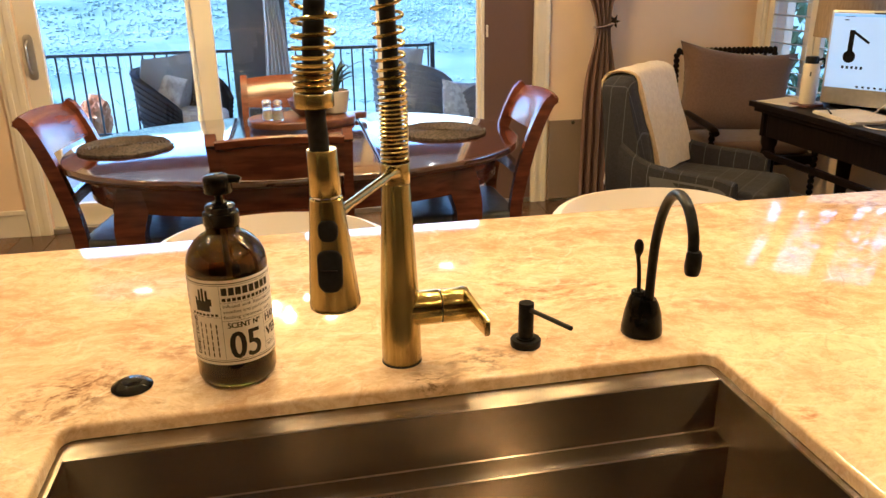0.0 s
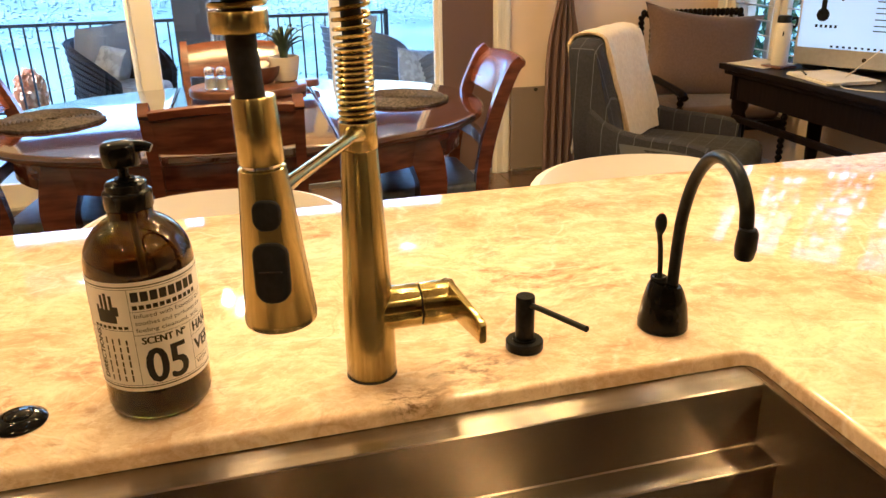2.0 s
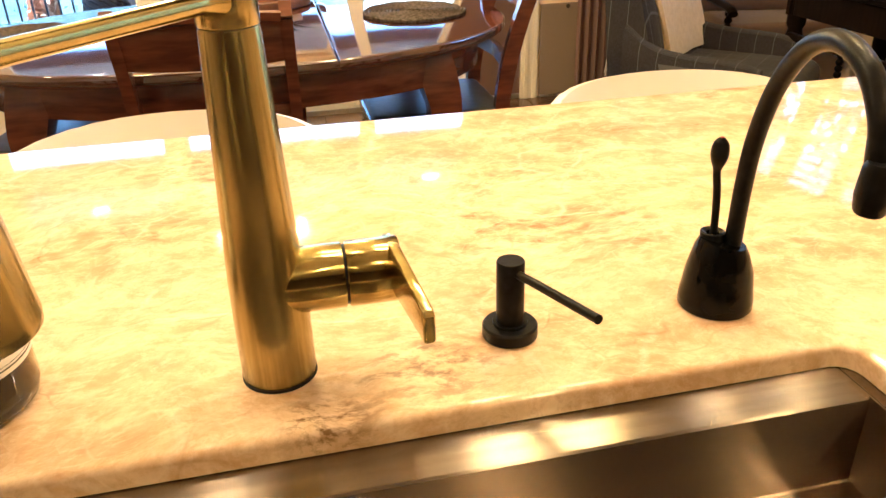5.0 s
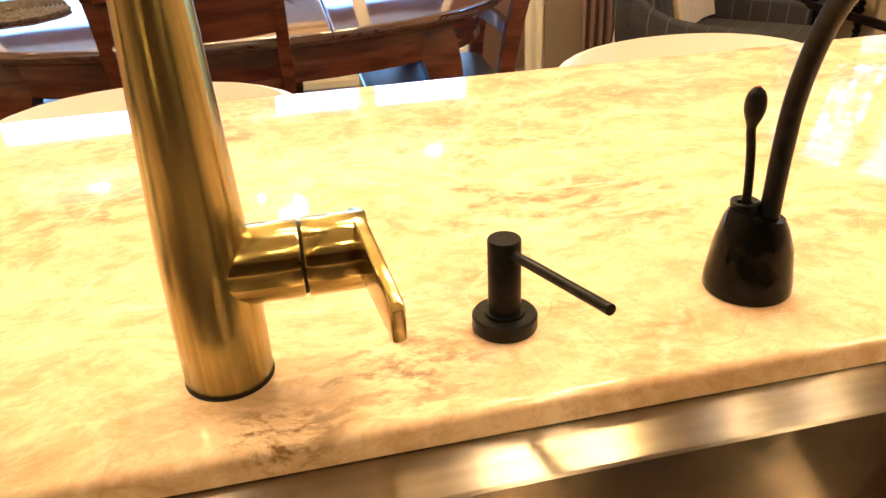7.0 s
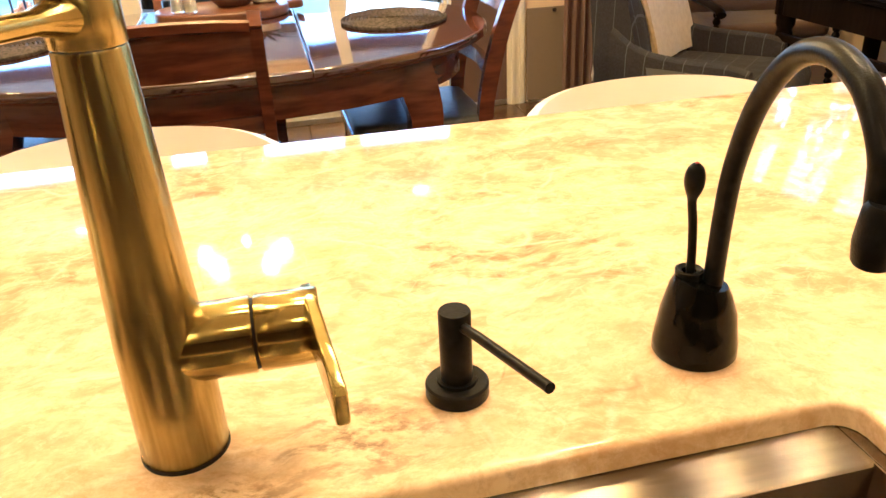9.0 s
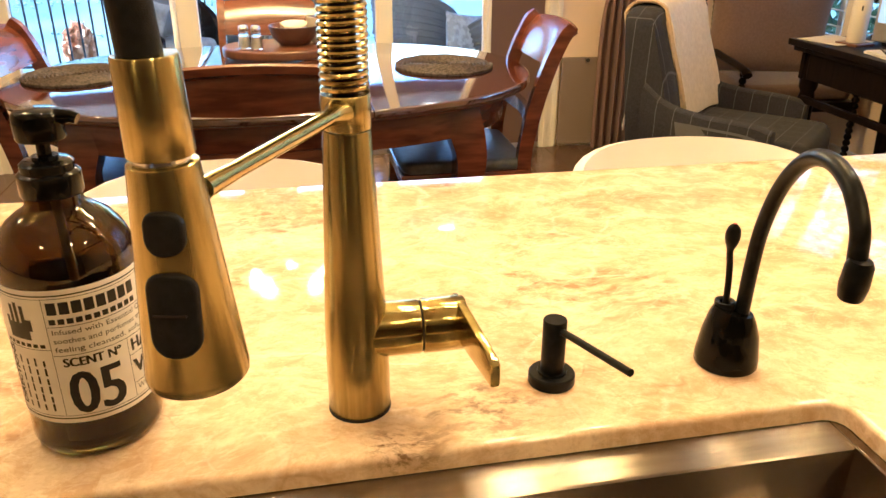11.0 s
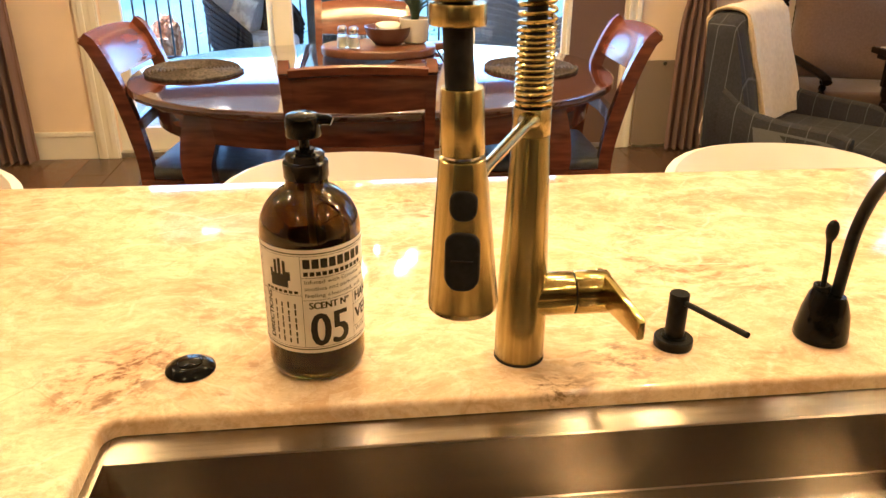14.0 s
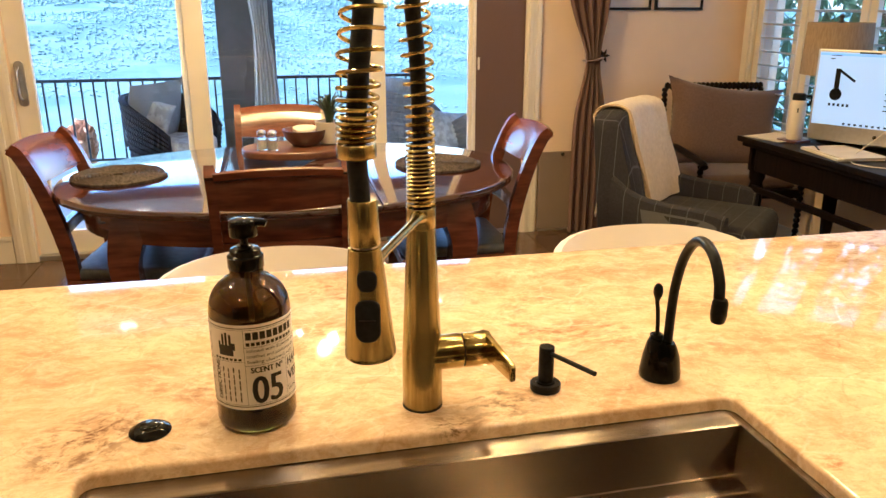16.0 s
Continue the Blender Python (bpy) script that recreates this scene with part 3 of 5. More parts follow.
for k in range(5):
    y1 = 3.62 - k * 0.465
    y0 = y1 - 0.455
    frame_ob = part("shutter_panel", box(XR + 0.0, XR + 0.03, y1 - 0.052, y1, WZ0, WZ1, 0.003), SHUTTER, win)
    part("shutter_stile", box(XR + 0.0, XR + 0.03, y0, y0 + 0.052, WZ0, WZ1, 0.003), SHUTTER, frame_ob)
    part("shutter_rail", box(XR + 0.0, XR + 0.03, y0 + 0.052, y1 - 0.052, WZ0, WZ0 + 0.05, 0.003), SHUTTER, frame_ob)
    for i in range(20):
        z = WZ0 + 0.095 + i * 0.08
        if slat_mesh is None:
            first = part("slat", lathe([(0, -0.178), (0.03, -0.176), (0.03, 0.176), (0, 0.178)], 10, m=pose(0, 0, 0, 90), sx=1.0, sy=0.14), SHUTTER, frame_ob, smooth=True)
            slat_mesh = first.data
            ob = first
        else:
            ob = new("slat", slat_mesh)
            ob.parent = frame_ob
        ob.matrix_basis = pose(XR + 0.018, (y0 + y1) / 2, z, 0, 12, 0)

# recessed lamps
for i, (cx, cy) in enumerate(CANS):
    lampt = thing("recessed_lamp", pose(cx, cy, CEIL), "round recessed ceiling lamp, out of view, giving warm light", "ceiling lamp", "recessed lamps")
    part("ring", lathe([(0.055, 0), (0.055, -0.006), (0.08, -0.006), (0.085, 0)], 28), TRIM, lampt, smooth=True)
    part("lens", lathe([(0, -0.003), (0.055, -0.003)], 24), CAN, lampt, "glowing warm lens")

# chandelier over the dining table, seen as a cluster of glints in the worktop
CX, CY = -0.08, 2.30
chand = thing("chandelier", pose(CX, CY, 1.85), "dark iron chandelier with five small warm bulbs", "chandelier")
part("stem", sweep([(0, 0, 0.02), (0, 0, CEIL - 1.85)], 0.008), IRON, chand, smooth=True)
part("hub", lathe([(0, -0.03), (0.02, -0.02), (0.03, 0.01), (0.012, 0.04), (0, 0.05)], 20), IRON, chand, smooth=True)
for i in range(5):
    a = radians(72 * i + 20)
    c, s = math.cos(a), math.sin(a)
    arm = part("arm", sweep(smooth_line([(0.02 * c, 0.02 * s, 0.0), (0.08 * c, 0.08 * s, -0.04), (0.14 * c, 0.14 * s, -0.03), (0.15 * c, 0.15 * s, 0.0)]), 0.005), IRON, chand, smooth=True)
    part("bulb", lathe([(0, -0.0), (0.009, 0.004), (0.012, 0.02), (0.007, 0.04), (0, 0.05)], 14, m=pose(0.15 * c, 0.15 * s, 0.0)), BULB, arm, "glowing warm bulb", True)
    lamp("chandelier_light", "POINT", pose(CX + 0.15 * c, CY + 0.15 * s, 1.92), 4.0, WARM, radius=0.014)

# slim bar lamp hanging over the island, seen as bright bands in the steel and brass
BAR_Y, BAR_Z = 0.26, 1.74
bar = thing("pendant_bar_lamp", pose(0, BAR_Y, BAR_Z), "slim dark bar lamp with small warm bulbs, hanging over the island", "pendant lamp")
part("bar", box(-0.72, 1.0, -0.012, 0.012, 0.075, 0.099, 0.004), IRON, bar)
for x in (-0.5, 0.8):
    part("rod", sweep([(x, 0, 0.095), (x, 0, CEIL - BAR_Z)], 0.005), IRON, bar, smooth=True)
part("canopy", box(-0.6, 0.9, -0.04, 0.04, CEIL - BAR_Z - 0.025, CEIL - BAR_Z - 0.001, 0.005), IRON, bar)
for x in (-0.64, -0.13, 0.305, 0.435, 0.74, 0.90):
    holder = part("bulb_holder", lathe([(0, 0.02), (0.011, 0.02), (0.013, 0.04), (0.013, 0.078), (0, 0.078)], 20, m=pose(x, 0, 0)), IRON, bar, smooth=True)
    part("bulb", lathe([(0, -0.022), (0.009, -0.018), (0.015, -0.004), (0.014, 0.010), (0.009, 0.021), (0, 0.022)], 20, m=pose(x, 0, 0)), BULB, holder, "glowing warm bulb", True)
    lamp("pendant_light", "POINT", pose(x, BAR_Y, BAR_Z - 0.035), BAR_WATTS, WARM, radius=0.012)

# ---- kitchen island ----
SX0, SX1, SY0, SY1 = -0.363, 0.406, -0.46, 0.001
IX0, IX1, IY0, IY1 = -1.75, 2.0, -0.62, 0.618
island = thing("kitchen_island", pose(0, 0, 0), "painted kitchen island cabinet under the stone worktop", "island")
bm = bmesh.new()
box(IX0 + 0.04, IX1 - 0.04, 0.12, 0.28, 0.1, 0.883, 0.003, bm=bm)
part("back_panel", bm, CABINET, island)
part("left_cabinet", box(IX0 + 0.04, SX0 - 0.06, IY0 + 0.04, 0.118, 0.1, 0.883, 0.003), CABINET, island)
part("right_cabinet", box(SX1 + 0.06, IX1 - 0.04, IY0 + 0.04, 0.118, 0.1, 0.883, 0.003), CABINET, island)
part("sink_front", box(SX0 - 0.058, SX1 + 0.058, IY0 + 0.04, IY0 + 0.07, 0.1, 0.883, 0.003), CABINET, island)
part("plinth", box(IX0 + 0.1, IX1 - 0.1, IY0 + 0.1, 0.2, 0.0, 0.1), CABINET, island)


SINK_TURN = pose(0.02, 0, 0, 0, 0, 0.75) @ pose(-0.02, 0, 0)


def worktop():
    """Slab with an oblong hole; round corners and eased edges."""
    bm = bmesh.new()
    hole = [SINK_TURN @ Vector((x + (SX0 + SX1) / 2, y + (SY0 + SY1) / 2, TOP)) for x, y in rounded(SX1 - SX0, SY1 - SY0, 0.016, 4)]
    n = len(hole)
    inner = [bm.verts.new(p) for p in hole]
    corners = [Vector((IX1, IY1, TOP)), Vector((IX0, IY1, TOP)), Vector((IX0, IY0, TOP)), Vector((IX1, IY0, TOP))]
    cv = [bm.verts.new(p) for p in corners]
    k = n // 4
    for q in range(4):
        quarter = inner[q * k:(q + 1) * k]
        for a, c in zip(quarter, quarter[1:]):
            bm.faces.new((cv[q], a, c))
        bm.faces.new((cv[q], quarter[-1], inner[((q + 1) * k) % n], cv[(q + 1) % 4]))
    top = bm.faces[:]
    r = bmesh.ops.extrude_face_region(bm, geom=top)
    for v in r["geom"]:
        if isinstance(v, bmesh.types.BMVert):
            v.co.z = TOP - 0.0175
    bmesh.ops.recalc_face_normals(bm, faces=bm.faces[:])
    sharp = [e for e in bm.edges if len(e.link_faces) == 2 and e.calc_face_angle(0) > 1.0 and min(e.verts[0].co.z, e.verts[1].co.z) > TOP - 0.001]
    bmesh.ops.bevel(bm, geom=sharp, offset=0.0055, segments=4, affect="EDGES", profile=0.5)
    return bm


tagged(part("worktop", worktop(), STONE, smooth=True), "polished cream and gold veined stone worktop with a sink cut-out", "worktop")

# two-step undermount sink
sink = thing("kitchen_sink", SINK_TURN, "brushed steel undermount sink with two stepped ledges", "sink")
L, R, F = SX0 + 0.008, SX1 - 0.010, SY0 + 0.008
LEDGE1, LEDGE2, DEEP = 0.8965, 0.825, 0.665


def bent(profile, x0, x1):
    """A folded sheet: (y, z) profile drawn out along x."""
    return sheet([[(x0, y, z) for y, z in profile], [(x1, y, z) for y, z in profile]], 0.0012)


part("far_side", bent([(0.04, LEDGE1), (-0.033, LEDGE1), (-0.0345, LEDGE1 - 0.0015), (-0.0345, LEDGE2 + 0.0015), (-0.036, LEDGE2), (-0.069, LEDGE2), (-0.0705, LEDGE2 - 0.0015), (-0.0705, DEEP + 0.012), (-0.0745, DEEP + 0.003), (-0.083, DEEP)], L, R), STEEL, sink)
part("near_side", bent([(F, LEDGE1 + 0.001), (F, LEDGE2 + 0.002), (F + 0.002, LEDGE2), (F + 0.03, LEDGE2), (F + 0.032, LEDGE2 - 0.002), (F + 0.032, DEEP + 0.012), (F + 0.046, DEEP)], L, R), STEEL, sink)
part("rim", box(L - 0.04, R + 0.04, 0.0022, 0.03, LEDGE1 + 0.0002, TOP - 0.0177), RUBBER, sink, "dark sealant line")
part("left_flange", box(L - 0.04, L - 0.0016, F - 0.03, 0.034, LEDGE1 - 0.001, LEDGE1 + 0.0005), STEEL, sink)
part("right_flange", box(R + 0.0016, R + 0.04, F - 0.03, 0.034, LEDGE1 - 0.001, LEDGE1 + 0.0005), STEEL, sink)
part("left_side", box(L - 0.0015, L, F, 0.0, DEEP, LEDGE1), STEEL, sink)
part("right_side", box(R, R + 0.0015, F, 0.0, DEEP, LEDGE1), STEEL, sink)
part("basin_floor", box(L, R, F, 0.0, DEEP - 0.0015, DEEP + 0.0005), STEEL, sink)
part("drain", lathe([(0, 0.0015), (0.035, 0.001), (0.045, 0.003), (0.055, 0.001), (0.056, 0.0)], 32, m=pose(0.02, -0.2, DEEP)), CHROME, sink, "round steel drain", True)

# ---- faucet ----
FX, FY = 0.019, 0.070
faucet = thing("kitchen_faucet", pose(FX, FY, TOP), "tall brushed brass spring faucet standing on the worktop", "faucet")
part("gasket", lathe([(0, 0), (0.0248, 0), (0.0248, 0.0022), (0, 0.0022)], 40), RUBBER, faucet, "thin black base gasket", True)
body = part("body", lathe([(0, 0.0022), (0.0238, 0.0022), (0.0244, 0.003), (0.0243, 0.04), (0.0238, 0.075), (0.0168, 0.2265), (0.0163, 0.2275), (0, 0.2275)], 56), BRASS, faucet, smooth=True)
part("collar", lathe([(0, 0.2283), (0.0166, 0.2283), (0.0172, 0.229), (0.0172, 0.2515), (0.0166, 0.2522), (0, 0.2522)], 48), BRASS, faucet, smooth=True)
part("handle_hub", lathe([(0, 0), (0.0208, 0), (0.0214, 0.0008), (0.0214, 0.0475), (0.0208, 0.0485), (0, 0.0485)], 44, m=pose(0, 0, 0.068, 0, 90, 0)), BRASS_PLAIN, faucet, smooth=True)
part("gap_ring", lathe([(0.0, 0.048), (0.0196, 0.048), (0.0196, 0.051), (0, 0.051)], 36, m=pose(0, 0, 0.068, 0, 90, 0)), RUBBER, faucet, smooth=True)
lever = part("lever", lathe([(0, 0.0503), (0.0208, 0.0503), (0.0214, 0.0511), (0.0214, 0.0838), (0.0205, 0.0848), (0, 0.0848)], 44, m=pose(0, 0, 0.068, 0, 90, 0)), BRASS_PLAIN, faucet, smooth=True)
bm = bmesh.new()
own = outline([(-0.012, -0.012), (-0.012, 0.0165), (0.006, 0.0190), (0.020, 0.0188), (0.087, 0.0152), (0.091, 0.0122), (0.091, -0.0035), (0.0895, -0.0055), (0.085, -0.0055), (0.020, -0.012), (0.006, -0.015)], -0.0035, 0.0035, 0.0016)
part("blade", join(own, bm, Matrix(((0, 0.0, 1, 0.080), (-1, 0, 0, 0.002), (0, 1, 0, 0.070), (0, 0, 0, 1))) @ pose(0, 0, 0, 0, -5, 0)), BRASS_PLAIN, lever, "flat brass lever blade", True)
WX, WY = -0.066 - FX, -0.130 - FY
# riser hose, arch and drop hose
def arch():
    d = Vector((WX, WY, 0))
    line = [Vector((0, 0, 0.25)), Vector((0, 0, 0.33)), Vector((-0.003, -0.001, 0.42)), Vector((-0.008, -0.006, 0.47))]
    for k in range(1, 8):
        a = math.pi * k / 8
        line.append(d * (0.5 - 0.46 * math.cos(a)) + Vector((0, 0, 0.475 + 0.10 * math.sin(a))))
    line += [Vector((WX + 0.004, WY + 0.008, 0.47)), Vector((WX - 0.002, WY, 0.42)), Vector((WX - 0.006, WY, 0.365)), Vector((WX - 0.004, WY, 0.31))]
    return smooth_line(line, 10)


ARCH = arch()
hose = part("hose", sweep(ARCH, 0.0088, seg=14), RUBBER, faucet, "black rubber hose", True)


def coil():
    """Spring wire round the hose: tight at both ends, open in between."""
    lengths = [0.0]
    for a, c in zip(ARCH, ARCH[1:]):
        lengths.append(lengths[-1] + (c - a).length)
    total = lengths[-1]
    end = total - 0.053

    def at(s):
        i = min(max(np.searchsorted(lengths, s) - 1, 0), len(ARCH) - 2)
        f = (s - lengths[i]) / (lengths[i + 1] - lengths[i])
        p = ARCH[i].lerp(ARCH[i + 1], f)
        t = (ARCH[i + 1] - ARCH[i]).normalized()
        return p, t
    pts, s, a = [], 0.003, 0.0
    while s < end:
        p, t = at(s)
        u = Vector((1, 0, 0)) - t * t.x
        u.normalize()
        w = t.cross(u)
        from_start, from_end = s, end - s
        pitch = 0.0047 if from_start < 0.058 else min(0.0047 + (from_start - 0.058) * 0.11, 0.0165)
        pitch = min(pitch, 0.0047 if from_end < 0.018 else 0.0047 + (from_end - 0.018) * 0.22)
        r = 0.0152 + 0.003 * min(1, max(0, (from_start - 0.1) / 0.15), max(0, (from_end - 0.01) / 0.06))
        pts.append(p + u * (r * math.cos(a)) + w * (r * math.sin(a)))
        a += 2 * math.pi / 22
        s += pitch / 22
    return sweep(pts, 0.0019, seg=7)


part("spring", coil(), BRASS_PLAIN, faucet, "open brass spring coil", True)
part("spring_ring", lathe([(0.0095, 0.350), (0.0162, 0.350), (0.0168, 0.351), (0.0168, 0.361), (0.0162, 0.362), (0.0095, 0.362)], 40, m=pose(WX - 0.006, WY, 0)), BRASS, faucet, smooth=True)
# support arm with a clasp behind the spray head
a0, a1 = Vector((0, 0, 0.2415)), Vector((WX + 0.010, WY + 0.018, 0.252))
way = (a1 - a0).normalized()
arm = part("support_arm", sweep([a0 + way * 0.012, a0 + way * 0.024, a0 + way * 0.034, a1 - way * 0.03, a1], [0.011, 0.0068, 0.0052, 0.0046, 0.0056], seg=18), BRASS_PLAIN, faucet, smooth=True)
head = part("spray_head", lathe([(0, 0.1685), (0.0221, 0.1687), (0.0229, 0.1697), (0.0233, 0.1735), (0.0150, 0.2675), (0.0146, 0.2708), (0.0136, 0.2716), (0, 0.2716)], 56, m=pose(WX + 0.004, WY, 0, 0, -1.2, 0)), BRASS, faucet, smooth=True)
part("neck_gap", lathe([(0, 0.271), (0.0118, 0.271), (0.0118, 0.2745), (0, 0.2745)], 32, m=pose(WX + 0.004, WY, 0, 0, -1.2, 0)), CHROME, head, smooth=True)
part("neck", lathe([(0, 0.274), (0.0134, 0.274), (0.0140, 0.2748), (0.0131, 0.3135), (0.0126, 0.3142), (0, 0.3142)], 48, m=pose(WX + 0.004, WY, 0, 0, -1.2, 0)), BRASS, head, smooth=True)
part("nozzle", lathe([(0, 0.1670), (0.0190, 0.1672), (0.0195, 0.1690), (0, 0.1690)], 40, m=pose(WX + 0.004, WY, 0, 0, -1.2, 0)), RUBBER, head, smooth=True)


def button(w, h, z, rad, tilt):
    bm = outline(rounded(w, h, min(w, h) * 0.40, 6), -0.006, 0.0026, 0.0016)
    for v in bm.verts:
        v.co.z -= 0.5 * v.co.x ** 2 / rad
    bm.transform(pose(WX + 0.0005, WY, z, 0, 0, -11) @ pose(0, -rad, 0, 90 + tilt))
    return bm


part("small_button", button(0.0172, 0.0190, 0.2455, 0.0167, -5), RUBBER, head, "black rubber spray button", True)
big = part("large_button", button(0.0222, 0.0385, 0.2095, 0.0198, -5), RUBBER, head, "black rubber rocker button", True)
part("rocker_line", box(-0.007, 0.007, -0.0008, 0.0004, -0.0004, 0.0004, m=pose(WX + 0.0005, WY, 0.2110, 0, 0, -11) @ pose(0, -0.0227, 0)), PLATE, big)

# ---- soap pump set in the worktop ----
pump = thing("soap_dispenser", pose(0.181, 0.0755, TOP), "matt black built-in soap dispenser on the worktop", "soap dispenser")
part("flange", lathe([(0, 0), (0.0192, 0), (0.0197, 0.001), (0.0197, 0.0085), (0.0185, 0.0098), (0.0125, 0.0100), (0.0122, 0.0118), (0, 0.0118)], 44), BLACK, pump, smooth=True)
part("barrel", lathe([(0, 0.011), (0.0096, 0.011), (0.0099, 0.0125), (0.0099, 0.0585), (0.0093, 0.0595), (0, 0.0595)], 40), BLACK, pump, smooth=True)
part("spout", sweep([(0.003, -0.008, 0.0520), (0.008, -0.022, 0.0535), (0.0270, -0.089, 0.0618)], 0.0031, seg=14), BLACK, pump, smooth=True)

# ---- hot water tap ----
hot = thing("hot_water_tap", pose(0.342, 0.078, TOP), "black gooseneck hot water tap on the worktop", "tap")
bm = lathe([(0, 0), (0.0262, 0), (0.0272, 0.0015), (0.0270, 0.008), (0.0240, 0.030), (0.0195, 0.046), (0.0165, 0.052), (0, 0.052)], 44)
for v in bm.verts:
    if v.co.z > 0.03:
        v.co.z += -0.22 * v.co.x * (v.co.z - 0.03) / 0.022
part("base", bm, BLACK_GLOSS, hot, smooth=True)
part("lever_socket", lathe([(0.0045, 0.050), (0.0085, 0.050), (0.0088, 0.0585), (0.0075, 0.0592), (0.0045, 0.0575)], 28, m=pose(-0.0065, 0.005, 0)), BLACK, hot, smooth=True)
part("lever", sweep(smooth_line([(-0.0055, 0.005, 0.05), (-0.0055, 0.006, 0.07), (-0.0065, 0.007, 0.09), (-0.0085, 0.007, 0.103), (-0.0090, 0.006, 0.112), (-0.0095, 0.005, 0.121), (-0.0098, 0.0045, 0.1275), (-0.0099, 0.0042, 0.1305)]), [0.0028] * 20 + [0.0031, 0.0036, 0.0041, 0.0047, 0.0052, 0.0056, 0.0060, 0.0062, 0.0063, 0.0063, 0.0062, 0.0061, 0.0059, 0.0056, 0.0052, 0.0048, 0.0043, 0.0036, 0.0031, 0.0026, 0.0020, 0.0014, 0.0008], seg=14), BLACK, hot, smooth=True)
def cane(reach, z):
    """A point of the gooseneck, by its reach from the base and its height."""
    return 0.006 - 0.180 * reach, -0.004 - 0.984 * reach, z


part("spout", sweep(smooth_line([cane(-0.002, 0.040), cane(0.001, 0.095), cane(0.008, 0.134), cane(0.027, 0.174), cane(0.056, 0.203), cane(0.088, 0.2135), cane(0.119, 0.207), cane(0.140, 0.187), cane(0.1455, 0.166)], 8), 0.0062, seg=18), BLACK, hot, smooth=True)
part("spout_tip", lathe([(0, 0), (0.0072, 0), (0.0080, 0.0015), (0.0092, 0.010), (0.0086, 0.0240), (0.0068, 0.0275), (0, 0.0275)], 28, m=pose(*cane(0.1475, 0.1415), 5, -1)), BLACK, hot, smooth=True)
part("lever_mark", lathe([(0, 0), (0.0014, 0), (0.0010, 0.0006), (0, 0.0008)], 14, m=pose(-0.0099, 0.0036, 0.1302)), RED, hot, "small red dot", True)

# ---- air switch ----
sw = thing("disposal_switch", pose(-0.302, 0.072, TOP), "round black push switch flush on the worktop", "switch")
part("dome", lathe([(0, 0), (0.0232, 0), (0.0238, 0.0012), (0.0232, 0.003), (0.0150, 0.0078), (0.0128, 0.0082), (0.0122, 0.0072), (0, 0.0072)], 44), BLACK_GLOSS, sw, smooth=True)
part("push_button", lathe([(0, 0.0068), (0.0115, 0.0068), (0.0117, 0.0085), (0.010, 0.0102), (0, 0.0108)], 40), BLACK_GLOSS, sw, smooth=True)

# ---- amber soap bottle ----
BX, BY, BR = -0.180, 0.083, 0.0462
bottle = thing("soap_bottle", pose(BX, BY, TOP), "amber glass pump bottle with a cream printed label, on the worktop", "bottle")
outer = [(0, 0.002), (0.030, 0.001), (0.040, 0.0005), (0.0445, 0.004), (BR, 0.011), (BR, 0.1400), (0.0456, 0.1475), (0.0437, 0.1555), (0.0395, 0.1640), (0.0335, 0.1715), (0.0265, 0.1770), (0.0210, 0.1800), (0.0190, 0.1830), (0.0184, 0.199)]
inner = [(r - 0.0028 if r > 0.004 else 0, z + (0.006 if z < 0.02 else -0.001)) for r, z in outer]
part("glass_body", lathe(outer + [(0.015, 0.199)] + inner[::-1], 64), AMBER, bottle, smooth=True)
part("soap", lathe([(0, 0.0095), (0.036, 0.0095), (0.0425, 0.016), (0.0428, 0.124), (0, 0.124)], 48), SOAP, bottle, smooth=True)
part("dip_tube", sweep([(0, 0, 0.195), (0.003, 0.0, 0.10), (0.006, -0.03, 0.014)], 0.0032), LABEL, bottle, smooth=True)
part("cap", lathe([(0, 0.189), (0.0195, 0.189), (0.0202, 0.190), (0.0202, 0.2035), (0.0192, 0.2045), (0.0172, 0.2055), (0.0172, 0.2105), (0.0150, 0.2125), (0.0085, 0.213), (0.0082, 0.2155), (0, 0.2155)], 48), BLACK_GLOSS, bottle, "glossy black pump collar", True)
pumphead = part("pump_head", lathe([(0, 0.214), (0.0045, 0.214), (0.0045, 0.2255), (0.0150, 0.2265), (0.0158, 0.2280), (0.0158, 0.2405), (0.0150, 0.2440), (0.0125, 0.2462), (0, 0.2472)], 36), BLACK_GLOSS, bottle, "glossy black pump head", True)
part("nozzle", sweep([(0.004, 0.0, 0.2405), (0.014, 0.001, 0.2415), (0.0215, 0.002, 0.2412), (0.0255, 0.002, 0.2395)], [0.0058, 0.0052, 0.0044, 0.0038], seg=14, m=pose(0, 0, 0, 0, 0, -12)), BLACK_GLOSS, pumphead, smooth=True)
LZ0, LZ1 = 0.0335, 0.1375


def wrapped(a0, a1, z0, z1, r, steps=None):
    """A curved strip on the bottle between two angles (degrees from the front)."""
    steps = steps or max(2, int(abs(a1 - a0) / 3))
    g = []
    for z in (z0, z1):
        g.append([(r * math.sin(radians(a0 + (a1 - a0) * i / steps)), -r * math.cos(radians(a0 + (a1 - a0) * i / steps)), z) for i in range(steps + 1)])
    return g


label = part("label", sheet(wrapped(-92, 128, LZ0, LZ1, BR + 0.0003), 0.0), LABEL, bottle, "cream paper label with black print", True)
ink = bmesh.new()
RI = BR + 0.00055


def rule(a0, a1, z, h):
    sheet(wrapped(a0, a1, z - h / 2, z + h / 2, RI), 0, ink)


def post(a, z0, z1, w=0.5):
    sheet(wrapped(a - w / 2, a + w / 2, z0, z1, RI, 1), 0, ink)


